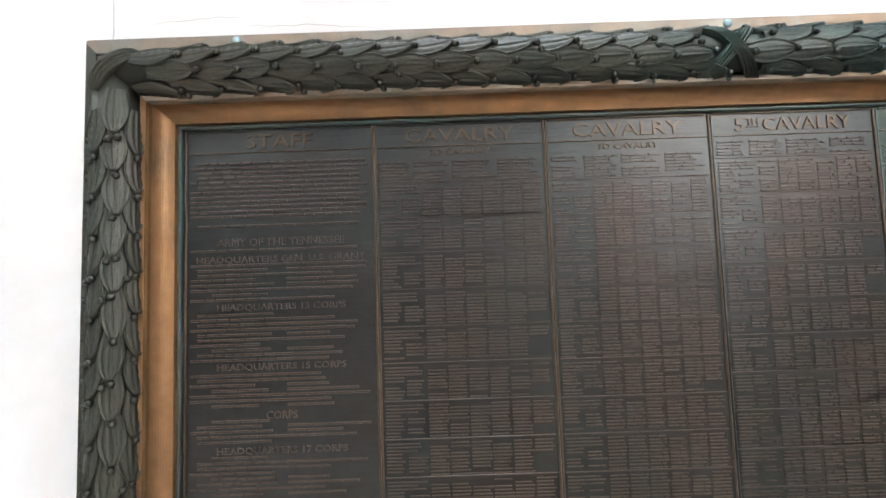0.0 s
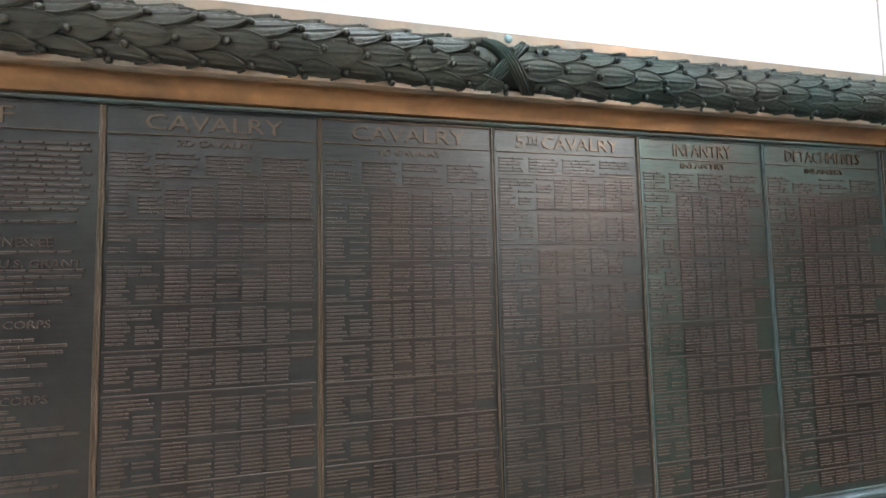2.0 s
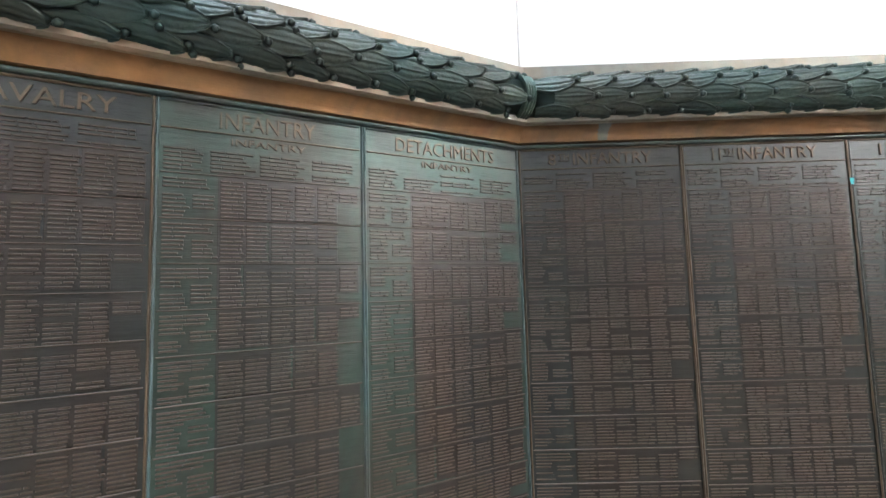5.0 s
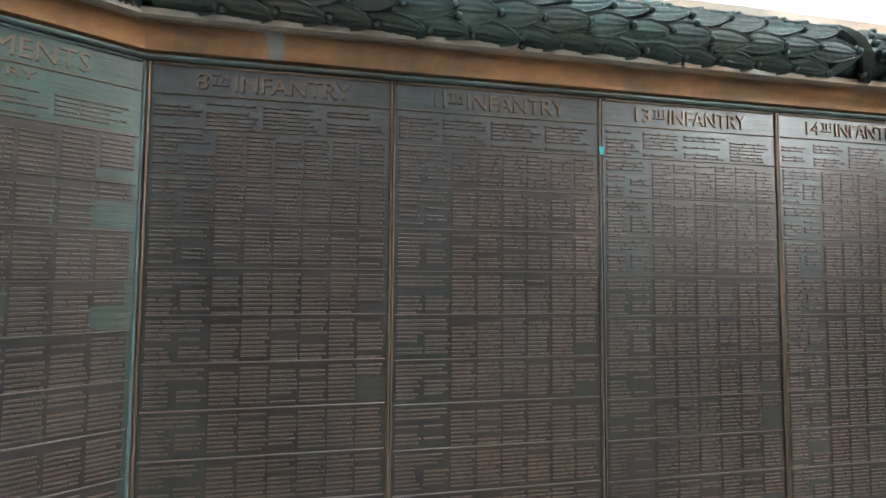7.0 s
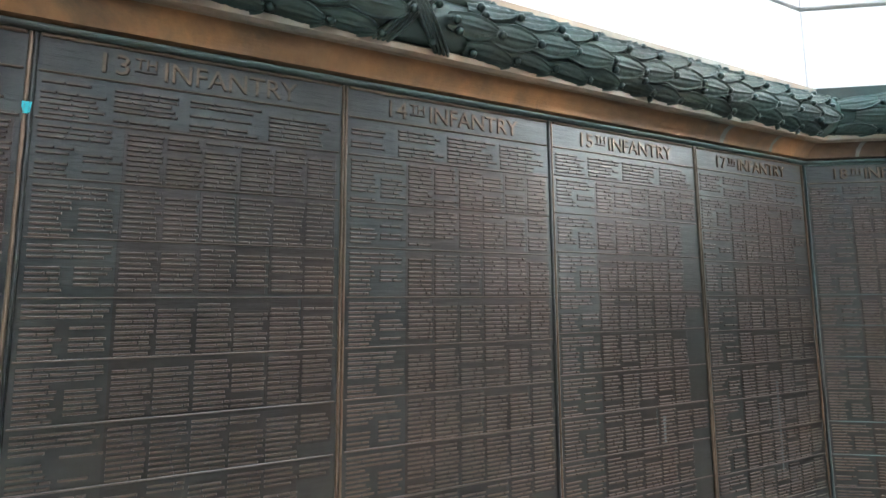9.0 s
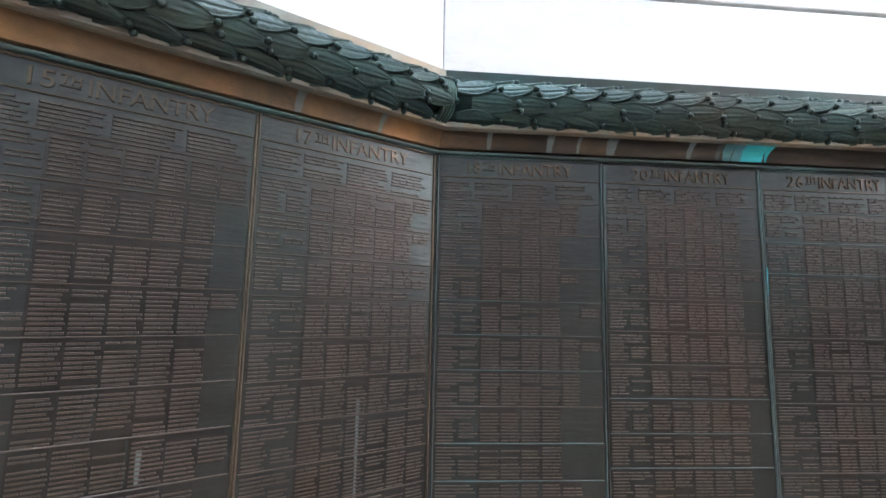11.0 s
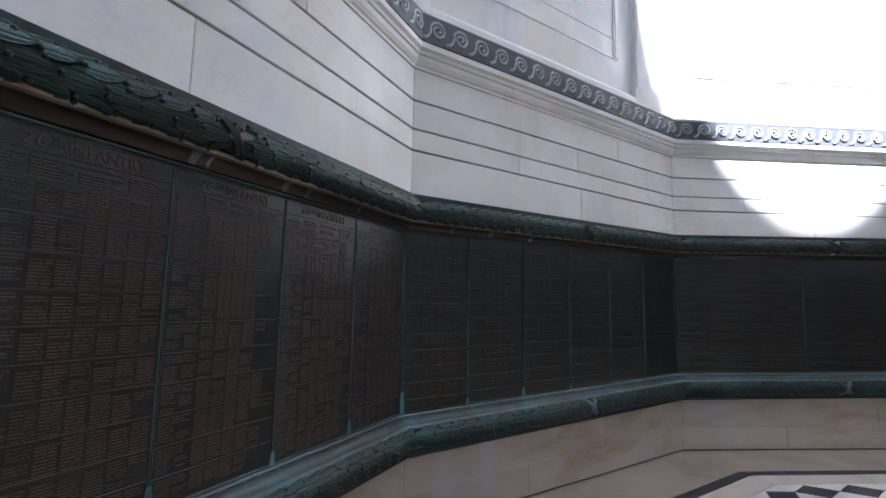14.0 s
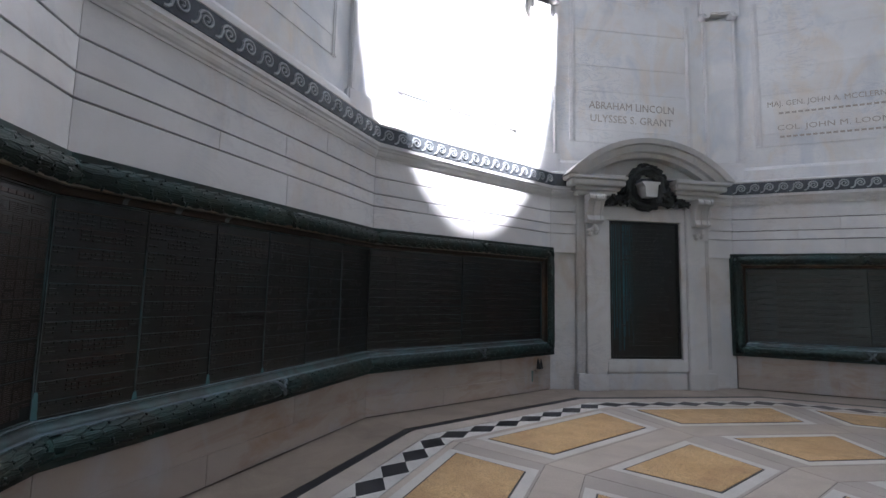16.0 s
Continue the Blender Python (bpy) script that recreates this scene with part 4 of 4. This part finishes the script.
for s in (-1, 1):
    mats = []
    for i in range(75):
        f = rnd.random() ** 1.3
        x = s * (0.27 + 0.42 * f)
        h = 0.28 * (1 - f) ** 0.8
        mats.append(Matrix.Translation((x, rnd.uniform(-0.05, 0.03), -0.31 + rnd.uniform(0.02, 0.04 + h))) @ Matrix.Rotation(rnd.uniform(-1.2, 1.2) + (0 if s > 0 else math.pi), 4, "Y") @ Matrix.Rotation(rnd.uniform(-0.8, 0.8), 4, "X") @ Matrix.Scale(0.9, 4) @ Matrix.Translation((0, RR, 0)))
    tagged(link("swag", joined("swag", LEAF_ME, mats), PLATE, wr, "bronze laurel spray beside the wreath"), kind="stuff")
vs = [(x, y, z) for y in (-0.16, 0.08) for x, z in ((-0.15, 0.06), (0.15, 0.06), (0.15, 0.03), (0.11, 0.0), (0.09, -0.18), (-0.09, -0.18), (-0.11, 0.0), (-0.15, 0.03))]
fs = [tuple(range(8)), tuple(range(15, 7, -1))] + [(i, 8 + i, 8 + (i + 1) % 8, (i + 1) % 8) for i in range(8)]
link("keystone", fix_normals(raw("keystone", vs, fs)), MARBLE_NICHE, wr, "tapered marble keystone")

# ---- marble courses of the walls ----
rnd = random.Random(21)
for k in range(1, 13):
    if k == ENTRY:
        continue
    d0, d1 = DM - 0.034, DM
    courses = [(ZO + 0.002, 2.379, 0), (2.391, 2.526, 0), (2.538, 2.724, 0), (2.736, ZC - 0.002, 0)] + ([(0.012, 0.2265, 1), (0.2275, ZB - 0.002 + max(RISE.get(k, (0, 0))), 1)] if k != NICHE else [])
    for ci, (z0, z1, base) in enumerate(courses):
        cut = {0: 1.55, 1: 0.9, 2: 1.55, 3: 2.2, 4: 1.2, 5: 2.0}[ci] + rnd.uniform(-0.15, 0.15)
        L0, L1 = d1 * T15, A - d1 * T15
        if k in (1, 2) and not base:
            spans = [(L0, L1)]
        elif k == NICHE:
            spans = [(L0, A / 2 - 1.121), (A / 2 + 1.121, L1)]
        else:
            spans = [(L0, cut - 0.001), (cut + 0.001, L1)]
        for x0, x1 in spans:
            link("marble_block", block_mesh("marble_block", x0, x1, -d1, -d0, z0, z1, 0.003), MARBLE_BASE if base else MARBLE, wall_parts[k])

# ---- floor inlay ----
def inlay(name, poly, material, z=0.0, label=""):
    return link(name, slab_mesh(name, poly, -0.004, z), material, floor, label)


for k in range(1, 13):
    e = AP - 0.03
    inlay("edge_slab", ring12(e, 5.285, k), FLOOR_EDGE)
    inlay("black_strip", ring12(5.28, 5.19, k), FLOOR_BLACK)
    inlay("beige_strip", ring12(5.185, 4.985, k), FLOOR_BEIGE)
    inlay("white_strip", ring12(4.98, 4.70, k), FLOOR_WHITE)
    inlay("beige_strip", ring12(4.695, 4.62, k), FLOOR_BEIGE)
    a = radians(90 - 30 * (k - 1))
    o, t = Vector((math.cos(a), math.sin(a))), Vector((math.sin(a), -math.cos(a)))
    n = 7
    w = 2 * 4.84 * T15 / n
    for i in range(n):
        s = -4.84 * T15 + (i + 0.5) * w
        q = [(4.84, s - w / 2), (4.965, s), (4.84, s + w / 2), (4.715, s)]
        pts = [(CEN.x + (o * r + t * x).x, CEN.y + (o * r + t * x).y) for r, x in q]
        inlay("black_tile", pts, FLOOR_BLACK, 0.003)
    # ochre mosaic panels with black line and white border: two rings
    for name, r0, r1, h0, h1 in (("outer", 4.53, 3.90, 11.6, 11.0), ("inner", 3.33, 2.68, 9.6, 8.4), ("middle", 2.12, 1.5, 7.5, 5.5)):
        b = 0.1
        def grow(m):
            return ring12(r0 + m, r1 - m, k, math.degrees(math.atan((r0 * math.tan(radians(h0)) + m) / (r0 + m))), math.degrees(math.atan((r1 * math.tan(radians(h1)) + m) / (r1 - m))))
        inlay("white_border", grow(b), FLOOR_WHITE, 0.002)
        inlay("black_line", grow(0.014), FLOOR_BLACK, 0.005)
        inlay("mosaic_panel", grow(0.0), OCHRE, 0.008, "ochre mosaic panel")
    for r0, r1, mt in ((4.615, 3.78, FLOOR_GREY), (3.775, 3.455, FLOOR_BEIGE), (3.45, 2.56, FLOOR_GREY), (2.555, 2.24, FLOOR_BEIGE), (2.235, 1.38, FLOOR_GREY), (1.375, 0.1, FLOOR_BEIGE)):
        g = math.degrees(0.0022 / r1)
        inlay("field_slab", ring12(r0, r1, k, 15 - math.degrees(0.0022 / r0), 15 - g), mt)

# ---- small things ----
sp = tagged(new("bronze_prongs"), "pair of short dark pointed bronze prongs on a marble nub", "bracket")
sp.matrix_basis = facet(5) @ Matrix.Translation((2.86, -DM, 0.33))
link("nub", block_mesh("nub", -0.09, 0.09, -0.07, 0.01, -0.03, 0.0, 0.008, 2), MARBLE_BASE, sp)
for x, h, w in ((-0.025, 0.15, 0.042), (0.035, 0.135, 0.03)):
    bm = bmesh.new()
    bmesh.ops.create_cone(bm, cap_ends=True, segments=10, radius1=w, radius2=0.004, depth=h, matrix=pose(x, -0.035, h / 2, -6, 4 if x > 0 else -3, 0))
    me = bpy.data.meshes.new("prong")
    bm.to_mesh(me)
    bm.free()
    link("prong", me, PLATE, sp)


def run_mark(k, u, w, material, label, seed, on_cove=True, z0=0.9, z1=1.2, taper=0.4, lift=0.0015):
    """A thin mineral run, ragged at the sides, lying on the cove or on a tablet."""
    rnd = random.Random(seed)
    M = risen(k)
    if on_cove:
        line = [(d, ZO - s) for s, d in COVE[1:-1]]
    else:
        line = [(0.0045, z1 + (z0 - z1) * i / 8) for i in range(9)]
    vs, fs = [], []
    for i, (d, z) in enumerate(line):
        f = 1 - taper * i / len(line)
        a, b = rnd.uniform(0.78, 1.0) * w * f / 2, rnd.uniform(0.78, 1.0) * w * f / 2
        vs += [M @ Vector((u - a, -d - lift, z)), M @ Vector((u + b, -d - lift, z))]
        if i:
            fs.append((2 * i - 2, 2 * i - 1, 2 * i + 1, 2 * i))
    tagged(link("mineral_run", raw("mineral_run", vs, fs), material), label, "stain", "mineral runs", "structure")


for j, (u, w) in enumerate(((0.16, 0.02), (0.35, 0.03), (0.44, 0.015), (0.545, 0.045), (0.8, 0.025), (1.62, 0.05), (1.68, 0.02), (2.06, 0.05), (2.2, 0.02), (2.6, 0.04))):
    run_mark(3, u, w, LIME, "pale mineral run down the bronze cove", j)
for j, (k, u, w) in enumerate(((2, 0.27, 0.05), (2, 2.72, 0.03), (2, 2.95, 0.02), (4, 0.35, 0.05), (4, 0.7, 0.07), (4, 1.1, 0.06))):
    run_mark(k, u, w, LIME, "pale mineral run down the bronze cove", 20 + j)
run_mark(2, 2.93, 0.011, LIME, "whitish mineral run down the bronze tablet", 40, False, 0.86, 1.13)
run_mark(2, 2.45, 0.012, LIME, "whitish mineral run down the bronze tablet", 41, False, 1.0, 1.07)
run_mark(3, 0.533, 0.02, TEAL, "green mineral run down the bronze tablet", 42, False, 1.5, 1.83)
run_mark(3, 1.055, 0.02, VERDIGRIS, "turquoise verdigris run down the bronze tablet edge", 43, False, 1.42, 1.52)
for j, (u, w, mt, tp) in enumerate(((0.895, 0.03, TEAL, 0.7), (0.925, 0.05, PALE_TEAL, 0.5), (0.962, 0.045, PALE_TEAL, 0.1), (0.995, 0.05, VERDIGRIS, 0.0), (1.03, 0.045, VERDIGRIS, 0.3), (1.056, 0.035, VERDIGRIS, 0.95))):
    run_mark(3, u, w, mt, "bright turquoise verdigris run on the bronze cove", 50 + j, taper=tp, lift=0.0015 + 0.0004 * j)
run_mark(2, 1.053, 0.016, VERDIGRIS, "turquoise verdigris spot on the tablet edge", 60, False, 1.695, 1.716, lift=0.004)
for j, (k, u, z1) in enumerate(((3, 0.533, 0.76), (3, 1.053, 0.74), (3, 1.58, 0.78), (3, 2.107, 0.75), (3, 2.633, 0.77), (4, 0.01, 0.83), (4, 0.527, 0.74), (4, 1.053, 0.76), (4, 1.58, 0.73))):
    run_mark(k, u, 0.02, PALE_TEAL, "chalky mineral run at the foot of the tablet edge", 70 + j, False, 0.69, z1, -1.2, lift=0.004)
run_mark(5, 2.74, 0.05, STAIN_GREEN, "faint green mineral run on the marble base", 90, False, 0.08, 0.24, 0.3, lift=DM - 0.002)

# fine cracks in the marble above the frame
rnd = random.Random(33)
for u0, u1, z in ((0.08, 0.42, ZO + 0.05), (0.36, 0.8, ZO + 0.032), (0.02, 0.2, ZO + 0.022)):
    n = 22
    vs, fs, h = [], [], 0.0
    for i in range(n + 1):
        h += rnd.uniform(-0.004, 0.004)
        w = 0.0011 * math.sin(math.pi * (i + 0.3) / (n + 0.6))
        u = u0 + (u1 - u0) * i / n
        vs += [(u, -DM - 0.0012, z + h - w), (u, -DM - 0.0012, z + h + w)]
        if i:
            fs.append((2 * i - 2, 2 * i, 2 * i + 1, 2 * i - 1))
    link("crack", raw("crack", vs, fs), CUT_LETTER, wall_parts[1], "hairline crack in the marble", None)
